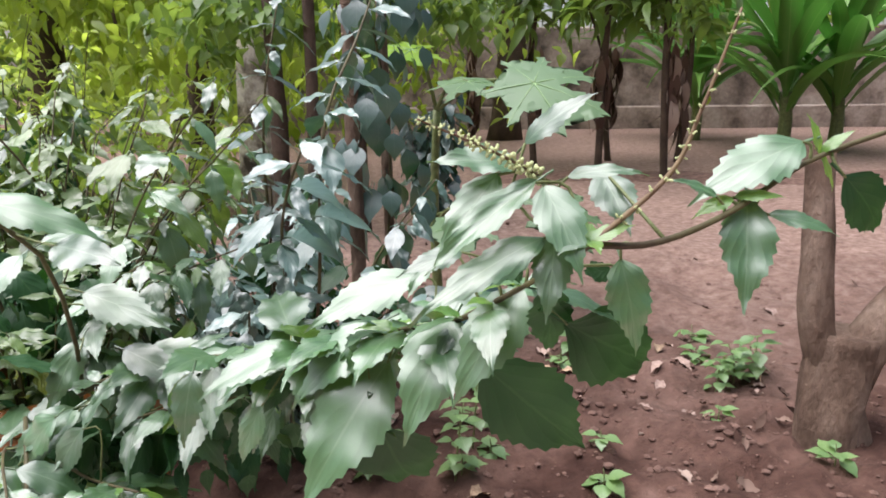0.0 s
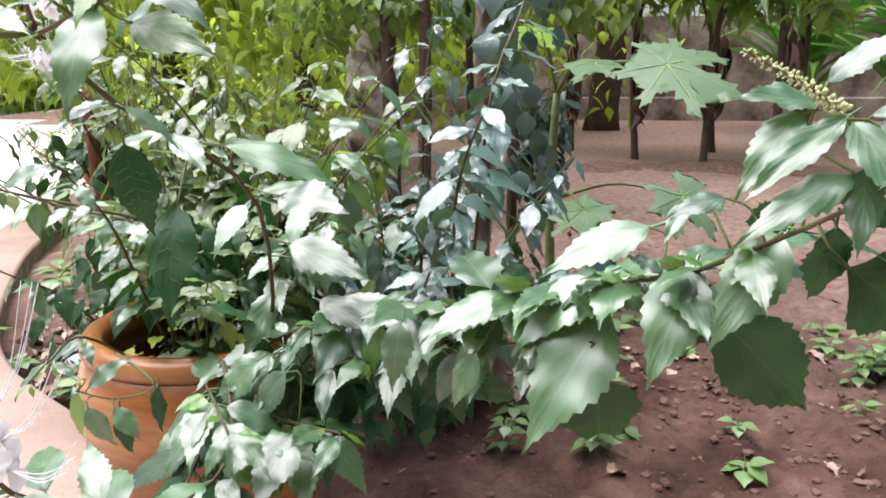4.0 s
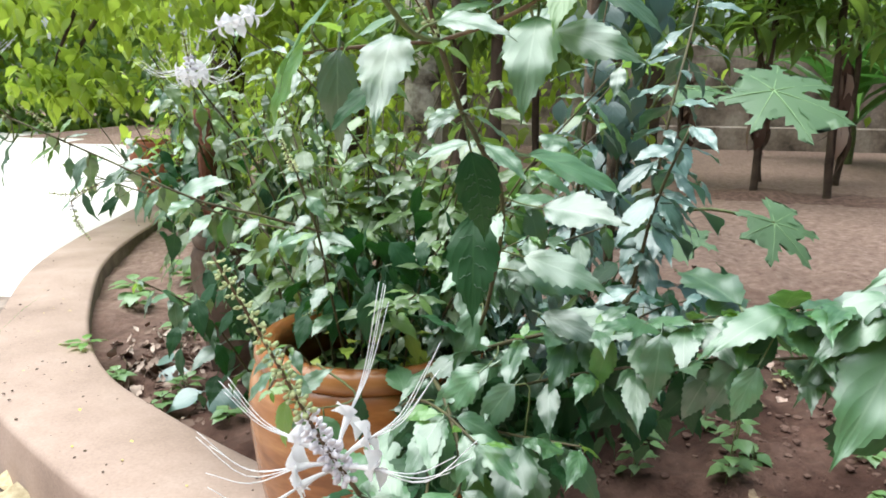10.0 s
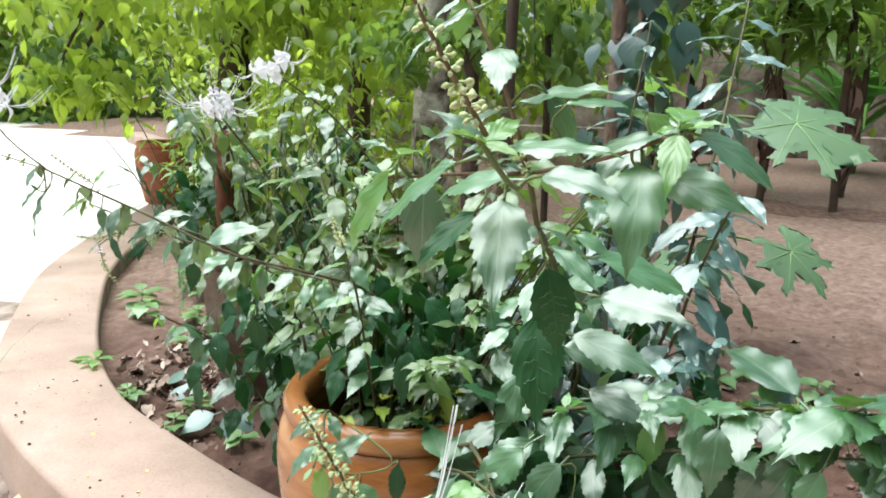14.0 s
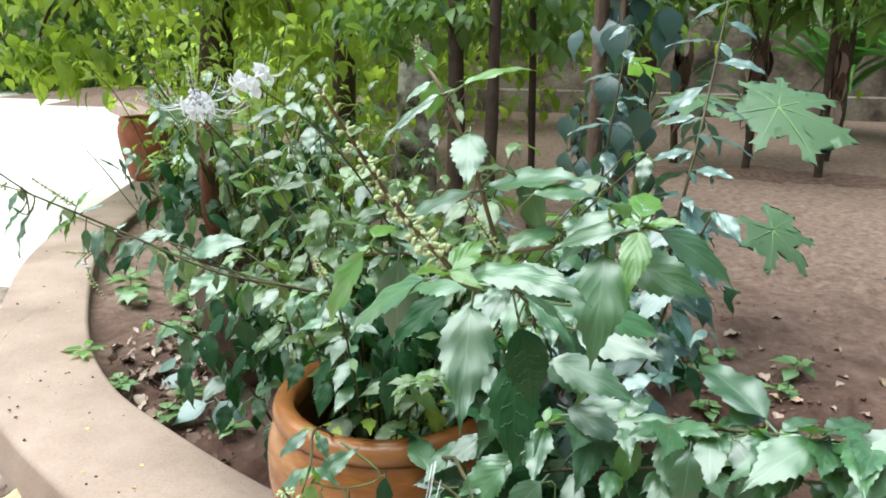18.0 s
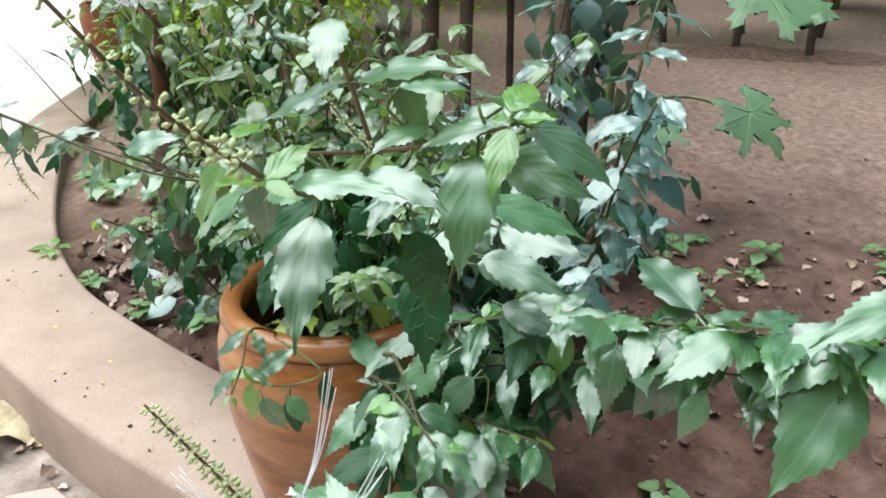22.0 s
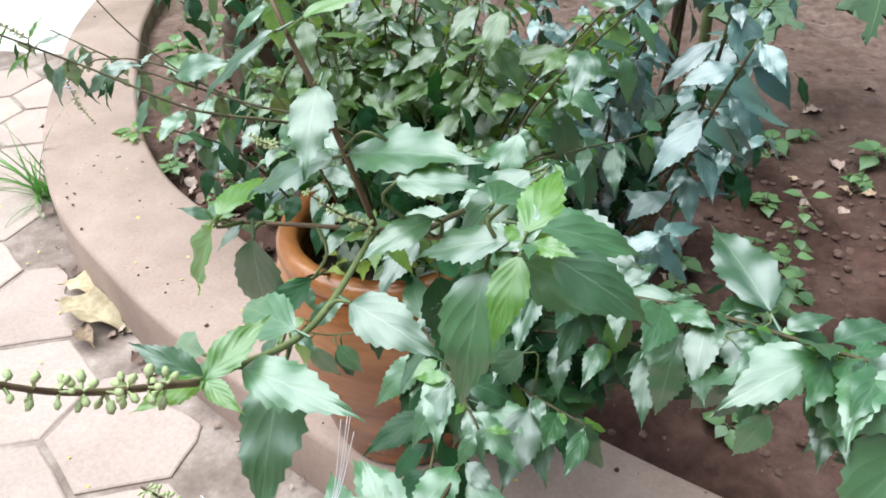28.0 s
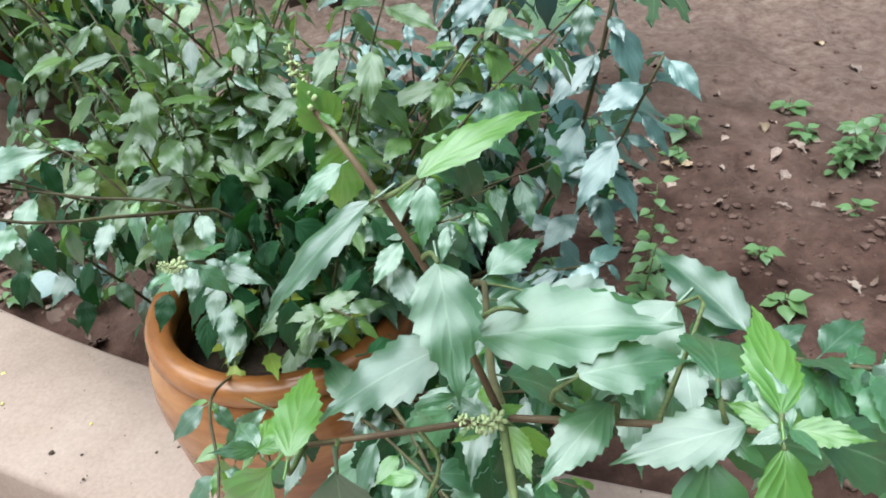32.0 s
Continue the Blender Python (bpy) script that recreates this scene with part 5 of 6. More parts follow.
# ---------------------------------------------------------------- trees and background plants
def crown_leaves(j, centre, radii, n, size, arrs, rng, clumps=14, droop=(0.0, 1.2)):
    cs = []
    for _ in range(clumps):
        v = Vector((rng.gauss(0, 1), rng.gauss(0, 1), rng.gauss(0, 1))).normalized() * rng.uniform(0.35, 1.0)
        cs.append(Vector((centre[0] + v.x * radii[0], centre[1] + v.y * radii[1], centre[2] + v.z * radii[2])))
    spread = 0.38 * min(radii)
    for k in range(n):
        c = cs[k % clumps]
        p = c + Vector((rng.gauss(0, spread), rng.gauss(0, spread), rng.gauss(0, spread * 0.7)))
        dd, nn = droop_dir((rng.gauss(0, 1), rng.gauss(0, 1)), rng.uniform(*droop))
        nn = nn + Vector((rng.uniform(-0.5, 0.5), rng.uniform(-0.5, 0.5), 0))
        j.add(rng.choice(arrs), leaf_pose(p, dd, nn, size * rng.uniform(0.6, 1.2), rng.uniform(0.8, 1.3)))
    return cs


def tree(name, label, base, top, r, bark, crowns, leaf_mat, size, rng, arrs=PLAIN_ARR, limbs=5, droop=(0.0, 1.2), group="", r_top=0.6, bend=0.04):
    t = thing(name, label, "tree", base, group)
    base, top = Vector(base), Vector(top)
    mid = base.lerp(top, 0.5) + Vector((rng.uniform(-1, 1), rng.uniform(-1, 1), 0)) * bend * (top - base).length
    rel = [Vector((0, 0, -0.06)), mid - base, top - base]
    pts = curve_pts(rel, 18)
    v, f = tube_arrays(pts, [r * (1.25 if i == 0 else 1.0) * (1 + (r_top - 1) * i / 17) for i in range(18)], 12, 0.25)
    link("trunk", mesh_from("trunk", v, f), bark, t)
    j = Joined()
    every = []
    for c, radii, n in crowns:
        every += crown_leaves(j, Vector(c) - base, radii, n, size, arrs, rng, droop=droop)
    for c in every[::max(1, len(every) // limbs)]:
        s = pts[rng.randrange(9, 17)]
        v, f = tube_arrays(curve_pts([s, s.lerp(c, 0.5) + Vector((0, 0, 0.1)), c], 9), [r * 0.35 * (1 - 0.8 * i / 8) for i in range(9)], 6)
        link("limb", mesh_from("limb", v, f), bark, t)
    j.done("crown", leaf_mat, t)
    return t


# added dark leaves filling gaps in the dense plants, inner shade put into colour
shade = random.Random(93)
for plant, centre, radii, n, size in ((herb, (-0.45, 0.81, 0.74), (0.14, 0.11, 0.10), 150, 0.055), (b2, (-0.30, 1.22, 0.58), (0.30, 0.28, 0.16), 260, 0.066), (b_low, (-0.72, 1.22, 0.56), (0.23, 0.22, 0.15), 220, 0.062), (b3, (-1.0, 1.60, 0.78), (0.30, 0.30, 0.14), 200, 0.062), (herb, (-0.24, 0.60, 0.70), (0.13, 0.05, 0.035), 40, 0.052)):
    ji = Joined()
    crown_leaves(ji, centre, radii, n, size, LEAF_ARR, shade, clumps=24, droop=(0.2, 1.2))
    ji.done("inner_foliage", M_LEAF_SHADED, plant, "dark filler leaves inside the plant, shade put into their colour")
w = random.Random(21)
tree("tree", "slim young tree with light brown trunk overgrown by a climber", (-0.185, 1.54, 0.37), (-0.20, 1.60, 2.6), 0.017, M_BARK, [((-0.3, 1.9, 2.4), (0.4, 0.3, 0.2), 120)], M_TREE_DARK, 0.10, w, bend=0.004, r_top=0.8)
tree("tree", "thin brown sapling trunk beside the climber", (-0.125, 1.68, 0.37), (-0.165, 1.66, 2.6), 0.013, M_BARK, [((-0.2, 2.0, 2.5), (0.3, 0.3, 0.2), 90)], M_TREE_DARK, 0.10, w, bend=0.004, r_top=0.8)
tree("tree", "pale rough-barked tree trunk at the back of the bed", (-0.97, 3.75, 0.36), (-0.93, 3.8, 4.5), 0.105, M_BARK_PALE, [((-0.9, 4.0, 3.6), (1.2, 1.0, 0.6), 600), ((-0.6, 4.5, 1.7), (0.9, 0.5, 0.5), 420)], M_TREE, 0.11, w, limbs=8)
tree("tree", "dark thin tree trunk in the bed", (-0.50, 2.75, 0.38), (-0.52, 2.8, 3.2), 0.026, M_BARK_DARK, [((-0.5, 3.1, 2.2), (0.6, 0.4, 0.4), 350), ((-0.45, 2.85, 1.26), (0.45, 0.35, 0.13), 260)], M_TREE_DARK, 0.09, w, bend=0.008)
tree("tree", "dark knotty trunk beside the pale tree", (-0.63, 2.80, 0.38), (-0.64, 2.85, 3.2), 0.034, M_BARK_DARK, [((-0.7, 3.2, 2.3), (0.6, 0.4, 0.4), 300), ((-0.95, 3.0, 1.26), (0.45, 0.3, 0.15), 300)], M_TREE_DARK, 0.09, w, bend=0.012)
tree("tree", "dark leaning sapling in the bed", (-0.33, 3.0, 0.38), (-0.52, 3.0, 2.6), 0.016, M_BARK_DARK, [((-0.3, 3.3, 2.3), (0.7, 0.6, 0.4), 400), ((-0.05, 3.1, 1.30), (0.4, 0.4, 0.15), 240)], M_TREE_DARK, 0.09, w)
tree("tree", "broad leafy tree with dark reddish trunk and yellow-green leaves", (-2.2, 3.95, 0.36), (-2.15, 4.1, 3.6), 0.10, M_BARK_DARK, [((-2.2, 3.9, 1.75), (1.2, 0.9, 0.42), 2300), ((-1.6, 4.0, 1.4), (0.9, 0.6, 0.4), 1000), ((-3.2, 4.4, 1.9), (1.3, 1.0, 0.45), 1700), ((-2.6, 3.2, 1.6), (0.7, 0.5, 0.3), 700), ((-2.2, 4.2, 3.3), (0.8, 0.7, 0.4), 400), ((-2.75, 3.45, 1.02), (0.30, 0.2, 0.16), 260)], M_TREE, 0.10, w, limbs=12)
tree("tree", "leafy tree with dark trunk and yellow-green leaves", (-1.75, 5.2, 0.36), (-1.8, 5.3, 4.0), 0.09, M_BARK_DARK, [((-1.7, 5.2, 2.0), (1.4, 0.9, 0.6), 1500), ((-1.3, 5.0, 1.4), (0.9, 0.5, 0.5), 800)], M_TREE, 0.11, w, limbs=9)
NARROW_ARR = [leaf_arrays(0.095 + 0.045 * w.random(), 0.5 + 1.0 * w.random(), 0.3, 3, 3, 0.0, 0, petiole=0.05, depth=0.0, lean=0.66) for _ in range(5)]
for x, y, lean in ((0.98, 4.69, 0.05), (1.38, 4.57, -0.03), (1.73, 5.46, 0.04), (1.25, 5.6, -0.05), (0.62, 5.1, 0.03), (0.2, 5.6, 0.0)):
    sp = tree("sapling", "thin dark sapling with arching green leaves, planted in a row", (x, y, 0.38), (x + lean, y, 1.75), 0.026, M_BARK_DARK, [((x, y, 1.52), (0.30, 0.28, 0.22), 90), ((x, y, 1.85), (0.5, 0.4, 0.3), 120)], M_TREE_DARK, 0.25, w, arrs=NARROW_ARR, group="row of saplings", limbs=4, droop=(-0.8, 0.7))
    jd = Joined()
    for k in range(26):
        a = w.uniform(0, 6.28)
        dd, nn = droop_dir((math.cos(a), math.sin(a)), w.uniform(1.1, 1.5))
        jd.add(w.choice(NARROW_ARR), leaf_pose(Vector((0.03 * math.cos(a), 0.03 * math.sin(a), w.uniform(0.42, 0.85))), dd, nn, w.uniform(0.18, 0.34)))
    jd.done("withered_leaves", M_DRY_J, sp, "withered brown leaves hanging on the stem")
tree("tree", "large shade tree at the end of the bed", (0.6, 7.6, 0.38), (0.7, 7.7, 5.0), 0.16, M_BARK_DARK, [((0.6, 7.4, 2.9), (2.4, 1.0, 0.9), 900), ((3.0, 7.6, 2.7), (2.2, 1.0, 0.9), 950), ((-0.6, 6.6, 2.1), (1.3, 0.6, 0.5), 400)], M_TREE_DARK, 0.16, w, limbs=10)
tree("tree", "large tree beyond the paving", (-6.5, 13.5, 0.2), (-6.4, 13.6, 7), 0.22, M_BARK_PALE, [((-6.5, 13.2, 4.2), (3.8, 1.8, 2.8), 3000), ((-10.0, 14.0, 4.5), (3.6, 1.8, 3.0), 2600)], M_TREE, 0.26, w, limbs=10, group="trees beyond the paving")
tree("tree", "tall tree beyond the paving", (-12.5, 14.5, 0.2), (-12.4, 14.6, 7), 0.2, M_BARK_PALE, [((-13.0, 14.0, 4.6), (3.6, 1.8, 3.2), 2600), ((-16.5, 13.0, 4.6), (3.0, 1.8, 3.2), 1800)], M_TREE, 0.26, w, limbs=8, group="trees beyond the paving")
tree("tree", "leafy tree behind the bed", (-3.4, 9.0, 0.3), (-3.3, 9.1, 6), 0.16, M_BARK_PALE, [((-3.4, 8.8, 3.4), (2.6, 1.2, 2.4), 3000), ((-0.8, 9.6, 3.6), (2.2, 1.0, 2.4), 2200)], M_TREE, 0.2, w, limbs=10, group="trees beyond the paving")

# forked trunk near the kerb
fork = thing("tree", "forked brown tree trunk standing in the bare soil", "tree", (0.70, 1.18, 0.36))
tube("trunk", [(0.0, 0, -0.05), (-0.008, 0, 0.05), (0.0, 0.01, 0.15), (0.005, 0.01, 0.21)], 0.062, 0.056, M_BARK, fork, 12, 14, wob=0.3)
tube("limb", [(-0.018, 0.005, 0.13), (-0.045, 0.01, 0.22), (-0.055, 0.02, 0.36), (-0.062, 0.03, 0.54)], 0.031, 0.024, M_BARK, fork, 14, 12, wob=0.25, label="pruned upright limb")
tube("limb", [(0.012, 0.0, 0.13), (0.06, 0.01, 0.21), (0.14, 0.03, 0.31), (0.25, 0.05, 0.5), (0.32, 0.1, 1.2)], 0.042, 0.026, M_BARK, fork, 18, 12, wob=0.25)

# climber on the slim tree
cl = thing("climber", "climbing vine with dark blue-green heart-shaped leaves on the slim tree", "climber", (-0.16, 1.60, 0.37))
jc = Joined()
for k in range(210):
    z = 0.30 + 1.1 * w.random() ** 0.75
    a = w.uniform(0, 2 * math.pi)
    rr = w.uniform(0.02, 0.12)
    dd, nn = droop_dir((math.cos(a), math.sin(a) - 0.7), w.uniform(0.9, 1.45))
    jc.add(w.choice(ROUND_ARR), leaf_pose((0.015 + rr * math.cos(a), -0.01 + rr * math.sin(a), z), dd, nn, w.uniform(0.05, 0.085)))
jc.done("foliage", M_VINE, cl)
tube("vine_stem", [(0.0, 0.03, -0.02), (0.04, 0.05, 0.5), (-0.02, 0.02, 1.0), (0.03, 0.05, 1.6)], 0.004, 0.002, M_STEM, cl, 16, 6)


# papaya
def papaya_leaf(parent, at, r, normal, heading, stalk, rng, name="leaf"):
    """A hand-shaped leaf: seven deep pointed lobes, each with side lobes, pale ribs, on a long stalk."""
    lobes, st = 7, radians(284 / 6)
    ring, tips = [], []
    half = ((0.47, 0.095), (0.62, 0.185), (0.63, 0.085), (0.75, 0.080), (0.85, 0.130), (0.83, 0.042))
    for k in range(lobes):
        a0 = radians(-142 + 284 * k / (lobes - 1))
        ln = (1.0 - 0.26 * abs(k - 3) / 3) * rng.uniform(0.90, 1.06)
        tips.append((a0, ln))
        side = [(0.31, -0.31 * math.tan(st / 2))] + [(x, -y * rng.uniform(0.8, 1.15)) for x, y in half]
        other = [(x, y * rng.uniform(0.8, 1.15)) for x, y in reversed(half)]
        for x, y in side + [(1.0, 0.0)] + other:
            ring.append((a0 + math.atan2(y, x), math.hypot(x, y) * ln))

    def lie(x, y):
        d = math.hypot(x, y)
        return Vector((x, y, -0.17 * d * d + 0.025 * math.sin(7 * math.atan2(y, x)) * d))
    bm = bmesh.new()
    vs = [bm.verts.new((rad * math.cos(a), rad * math.sin(a), 0)) for a, rad in [(math.pi, 0.10)] + ring]
    bmesh.ops.triangulate(bm, faces=[bm.faces.new(vs)])
    bmesh.ops.subdivide_edges(bm, edges=bm.edges[:], cuts=1, use_grid_fill=True)
    for v in bm.verts:
        v.co = lie(v.co.x, v.co.y)
    uv = bm.loops.layers.uv.new("UVMap")
    for f in bm.faces:
        for lp in f.loops:
            lp[uv].uv = (0.0, 0.5)
    bmesh.ops.recalc_face_normals(bm, faces=bm.faces[:])
    leaf = part(name, bm, M_PAPAYA, parent)
    leaf.matrix_basis = leaf_pose(at, heading, normal, r)
    for a, ln in tips:
        c, sn = math.cos(a), math.sin(a)
        pts = [lie(c * ln * q / 6 * 0.93, sn * ln * q / 6 * 0.93) for q in range(7)]
        v, f = tube_arrays(pts, [0.010 - 0.0012 * q for q in range(7)], 5)
        link("rib", mesh_from("rib", v, f), M_RIB, leaf, None)
    tube("leaf_stalk", [stalk, Vector(stalk).lerp(Vector(at), 0.5) + Vector((0, 0, 0.04)), at], 0.006, 0.0035, M_STEM_G, parent, 10, 7)
    return leaf


M_RIB = mottled("papaya_rib", ((0.3, (0.20, 0.36, 0.16)), (0.7, (0.30, 0.46, 0.22))), 30, 300, 0.5, 0.1, 0.0005)
M_PAPAYA_Y = leaf_material("leaf_papaya_young", (0.16, 0.34, 0.03), (0.24, 0.44, 0.04), (0.4, 0.5, 0.15), veins=5, clear=0.45, through_col=(0.5, 0.75, 0.06), islands=True)
pap = thing("papaya_plant", "young papaya plant with large hand-shaped green leaves", "papaya", (0, 0, 0))
tube("stem", [(-0.02, 2.08, 0.34), (-0.03, 2.07, 0.62), (-0.02, 2.05, 0.92)], 0.016, 0.011, M_STEM_G, pap, 10, 9)
papaya_leaf(pap, (0.205, 1.65, 0.995), 0.185, (0.05, -0.55, 0.8), (0.9, -0.25, -0.25), (-0.02, 2.05, 0.92), w)
papaya_leaf(pap, (0.06, 1.80, 1.0), 0.125, (-0.1, -0.35, 0.9), (-0.4, -0.8, -0.2), (-0.02, 2.05, 0.92), w)
papaya_leaf(pap, (0.31, 1.90, 0.66), 0.15, (0.1, -0.5, 0.8), (0.6, -0.5, -0.6), (-0.02, 2.06, 0.62), w)
papaya_leaf(pap, (0.05, 1.80, 0.64), 0.13, (-0.1, -0.3, 0.9), (-0.6, -0.6, -0.3), (-0.02, 2.06, 0.6), w)
young = papaya_leaf(pap, (-0.08, 1.92, 1.08), 0.14, (-0.2, -0.4, 0.85), (-0.8, -0.3, 0.0), (-0.02, 2.05, 0.92), w)
young.data.materials.clear()
young.data.materials.append(M_PAPAYA_Y)
tagged(young, "bright yellow-green young leaf")

# strap-leaved plants near the wall
for x, y, k in ((2.75, 6.0, 0), (3.2, 6.05, 1), (2.5, 7.4, 2)):
    st = thing("strap_leaved_plant", "tall plant with long arching yellow-green strap leaves by the wall", "plant", (x, y, 0.38), "strap-leaved plants")
    tube("stem", [(0, 0, -0.05), (0.02, 0, 0.25), (0, 0, 0.5)], 0.06, 0.045, M_STEM_G, st, 8, 9)
    js = Joined()
    for i in range(26):
        a = i * 2.4 + k
        strap = leaf_arrays(0.042, w.uniform(0.5, 1.6), 0.5, 4, 3, 0.0, 0, petiole=0, depth=0.0, lean=0.6)
        el = w.uniform(0.7, 1.3)
        d = Vector((math.cos(a) * math.cos(el), math.sin(a) * math.cos(el), math.sin(el)))
        nn = UP - d * d.z
        js.add(strap, leaf_pose((0.03 * math.cos(a), 0.03 * math.sin(a), 0.28 + 0.02 * i), d, nn, w.uniform(1.1, 1.9)))
    js.done("strap_leaves", M_STRAP, st)

# garden wall at the back
wl = bpy.data.meshes.new("wall_north")
bm = bmesh.new()
for cx, cy, cz, sx, sy, sz in ((3.5, 9.3, 0.95, 12.0, 0.2, 1.3), (3.5, 9.16, 0.5, 12.0, 0.14, 0.3)):
    geo = bmesh.ops.create_cube(bm, size=1.0, matrix=Matrix.Translation((cx, cy, cz)) @ Matrix.Diagonal((sx, sy, sz, 1)))
bmesh.ops.bevel(bm, geom=bm.edges[:], offset=0.015, segments=1, affect="EDGES")
bm.to_mesh(wl)
bm.free()
tagged(link("wall_north", wl, M_WALL), "low weathered brown plaster garden wall with a plinth", "wall", kind="structure")

# unseen wall, added to block low sky light from the near side
sky_block = bpy.data.meshes.new("sky_block_wall")
bm = bmesh.new()
bmesh.ops.create_cube(bm, size=1)
bmesh.ops.transform(bm, matrix=Matrix.Translation((0, -2.6, 1.5)) @ Matrix.Diagonal((16, 0.25, 3.2, 1)), verts=bm.verts[:])
bm.to_mesh(sky_block)
sky_block.materials.append(M_WALL)
tagged(new("sky_block_wall", sky_block), "unseen plastered wall added to block low sky on the near side", "wall", kind="structure")

# ---------------------------------------------------------------- ground litter and weeds
lit = Joined()
dr = random.Random(31)
for k in range(430):
    if k < 330:
        x, y = dr.uniform(-1.45, -0.3), dr.uniform(0.95, 2.2)
    else:
        x, y = dr.gauss(0.35, 0.45), dr.gauss(1.45, 0.45) if k % 3 else dr.uniform(0.75, 3.4)
    d = side_of_kerb(x, y)
    if d < 0.03:
        continue
    a = dr.uniform(0, 6.28)
    n = Vector((dr.uniform(-0.7, 0.7), dr.uniform(-0.7, 0.7), 1))
    lit.add(dr.choice(DRY_ARR), leaf_pose((x, y, soil_z(x, y, d) + 0.006), (math.cos(a), math.sin(a), dr.uniform(-0.1, 0.35)), n, dr.uniform(0.010, 0.036) if k % 7 else dr.uniform(0.035, 0.06), dr.uniform(0.7, 1.2)))
lo = lit.done("leaf_litter", M_DRY_J, None, "dry brown fallen leaves scattered on the soil")
tagged(lo, category="leaf litter", kind="stuff")

# crumbs and clods of soil
cv, cf = [], []
bm = bmesh.new()
bmesh.ops.create_icosphere(bm, subdivisions=1, radius=1.0)
ball_v = [v.co.copy() for v in bm.verts]
ball_f = [tuple(v.index for v in f.verts) for f in bm.faces]
bm.free()
for k in range(3200):
    x, y = (dr.uniform(-1.4, 1.2), dr.uniform(0.7, 2.6)) if k < 1600 else (dr.gauss(0.35, 0.4), dr.gauss(1.15, 0.25))
    d = side_of_kerb(x, y)
    if d < 0.02:
        continue
    r = 0.0016 + (0.0075 if k < 1600 else 0.009) * dr.random() ** 4
    z = soil_z(x, y, d) + r * 0.2
    o = len(cv)
    cv += [(x + v.x * r * dr.uniform(0.7, 1.3), y + v.y * r * dr.uniform(0.7, 1.3), z + v.z * r * 0.5) for v in ball_v]
    cf += [tuple(o + q for q in f) for f in ball_f]
tagged(link("soil_crumbs", mesh_from("soil_crumbs", cv, cf, smooth=False), M_CLOD), "loose crumbs and clods of red-brown soil", "soil", kind="stuff")


def dry_leaf(at, head, length, label, mat, curl=0.8):
    ar = leaf_arrays(0.15 + 0.15 * (length * 91.7 % 1), curl, 0.5, 5, 5, 0.05, length * 300, petiole=0.12, depth=0.06)
    ob = link("fallen_leaf", mesh_from("fallen_leaf", *ar), mat, None, leaf_pose(at, head, (0.1, 0, 1), length))
    return tagged(ob, label, "leaf", "fallen leaves")


dry_leaf((-1.32, 1.02, 0.222), (0.95, -0.2, 0.06), 0.19, "large dry yellow leaf curled on the paving beside the kerb", M_DRYY, 0.35)
dry_leaf((-1.36, 1.08, 0.215), (0.95, 0.1, 0.05), 0.15, "dry buff leaf lying on the paving", M_DRYY, 0.5)
dry_leaf((-1.18, 0.92, 0.215), (-0.8, 0.5, 0.2), 0.10, "dry brown leaf lying on the paving by the kerb", M_DRY, 0.9)
dry_leaf((-0.70, 1.13, 0.33), (0.1, 0.1, 1.0), 0.10, "dry pinkish leaf standing against the pot", M_DRY, 0.3)


M_DRY_PINK = mottled("dry_leaf_pink", ((0.3, (0.24, 0.155, 0.125)), (0.7, (0.44, 0.33, 0.275))), 14, 150, 0.85, 0.4, 0.001, 0.25, tint=0.3)
fl = random.Random(57)
for k in range(46):
    x, y = (0.12 + 0.62 * fl.random(), fl.gauss(1.52, 0.10)) if k < 28 else (fl.uniform(-0.3, 1.3), fl.uniform(0.85, 2.6))
    if side_of_kerb(x, y) < 0.06:
        continue
    a, dark = fl.uniform(0, 6.28), k % 5 == 0
    dry_leaf((x, y, soil_z(x, y) + 0.006), (math.cos(a), math.sin(a), fl.uniform(-0.05, 0.15)), fl.uniform(0.03, 0.062), "dry dark brown leaf curled on the bare soil" if dark else "dry pinkish-buff leaf lying on the bare soil", M_DRY if dark else M_DRY_PINK, fl.uniform(0.3, 1.7))


def tall_weed(at, h, size, rng):
    t = thing("weed", "slender seedling with pairs of oval leaves in bare soil", "weed", at, "weeds")
    line = [Vector((0, 0, -0.01)), Vector((rng.uniform(-0.01, 0.01), 0, h * 0.5)), Vector((rng.uniform(-0.02, 0.02), rng.uniform(-0.02, 0.02), h))]
    tube("stem", line, 0.0017, 0.0009, M_STEM_G, t, 8, 5)
    pts = curve_pts(line, 9)
    for k in range(2, 9):
        a = 1.57 * k + rng.uniform(-0.3, 0.3)
        for sgn in (0, math.pi):
            dd, nn = droop_dir((math.cos(a + sgn), math.sin(a + sgn)), rng.uniform(-0.4, 0.3))
            ob = new("leaf", rng.choice(OVAL_MESH))
            ob.parent, ob.matrix_basis = t, leaf_pose(pts[k] + dd * size * 0.3, dd, nn, size * rng.uniform(0.7, 1.1))


def weed(at, size, n, rng):
    t = thing("weed", "small weed seedling with oval pale green leaves in bare soil", "weed", at, "weeds")
    for k in range(n):
        a = 2 * math.pi * k / n + rng.uniform(-0.4, 0.4)
        dd, nn = droop_dir((math.cos(a), math.sin(a)), rng.uniform(-0.5, 0.2))
        z = rng.uniform(0.2, 1.0) * size
        ob = new("leaf", rng.choice(OVAL_MESH))
        ob.parent, ob.matrix_basis = t, leaf_pose(Vector((0, 0, z * 0.6)) + dd * size * 0.15, dd, nn, size * rng.uniform(0.5, 0.9))
    tube("stem", [(0, 0, -0.01), (0.002, 0, size * 0.4), (0, 0.002, size * 0.8)], 0.0014, 0.0008, M_STEM_G, t, 6, 5)


def on_soil(x, y):
    return (x, y, soil_z(x, y))


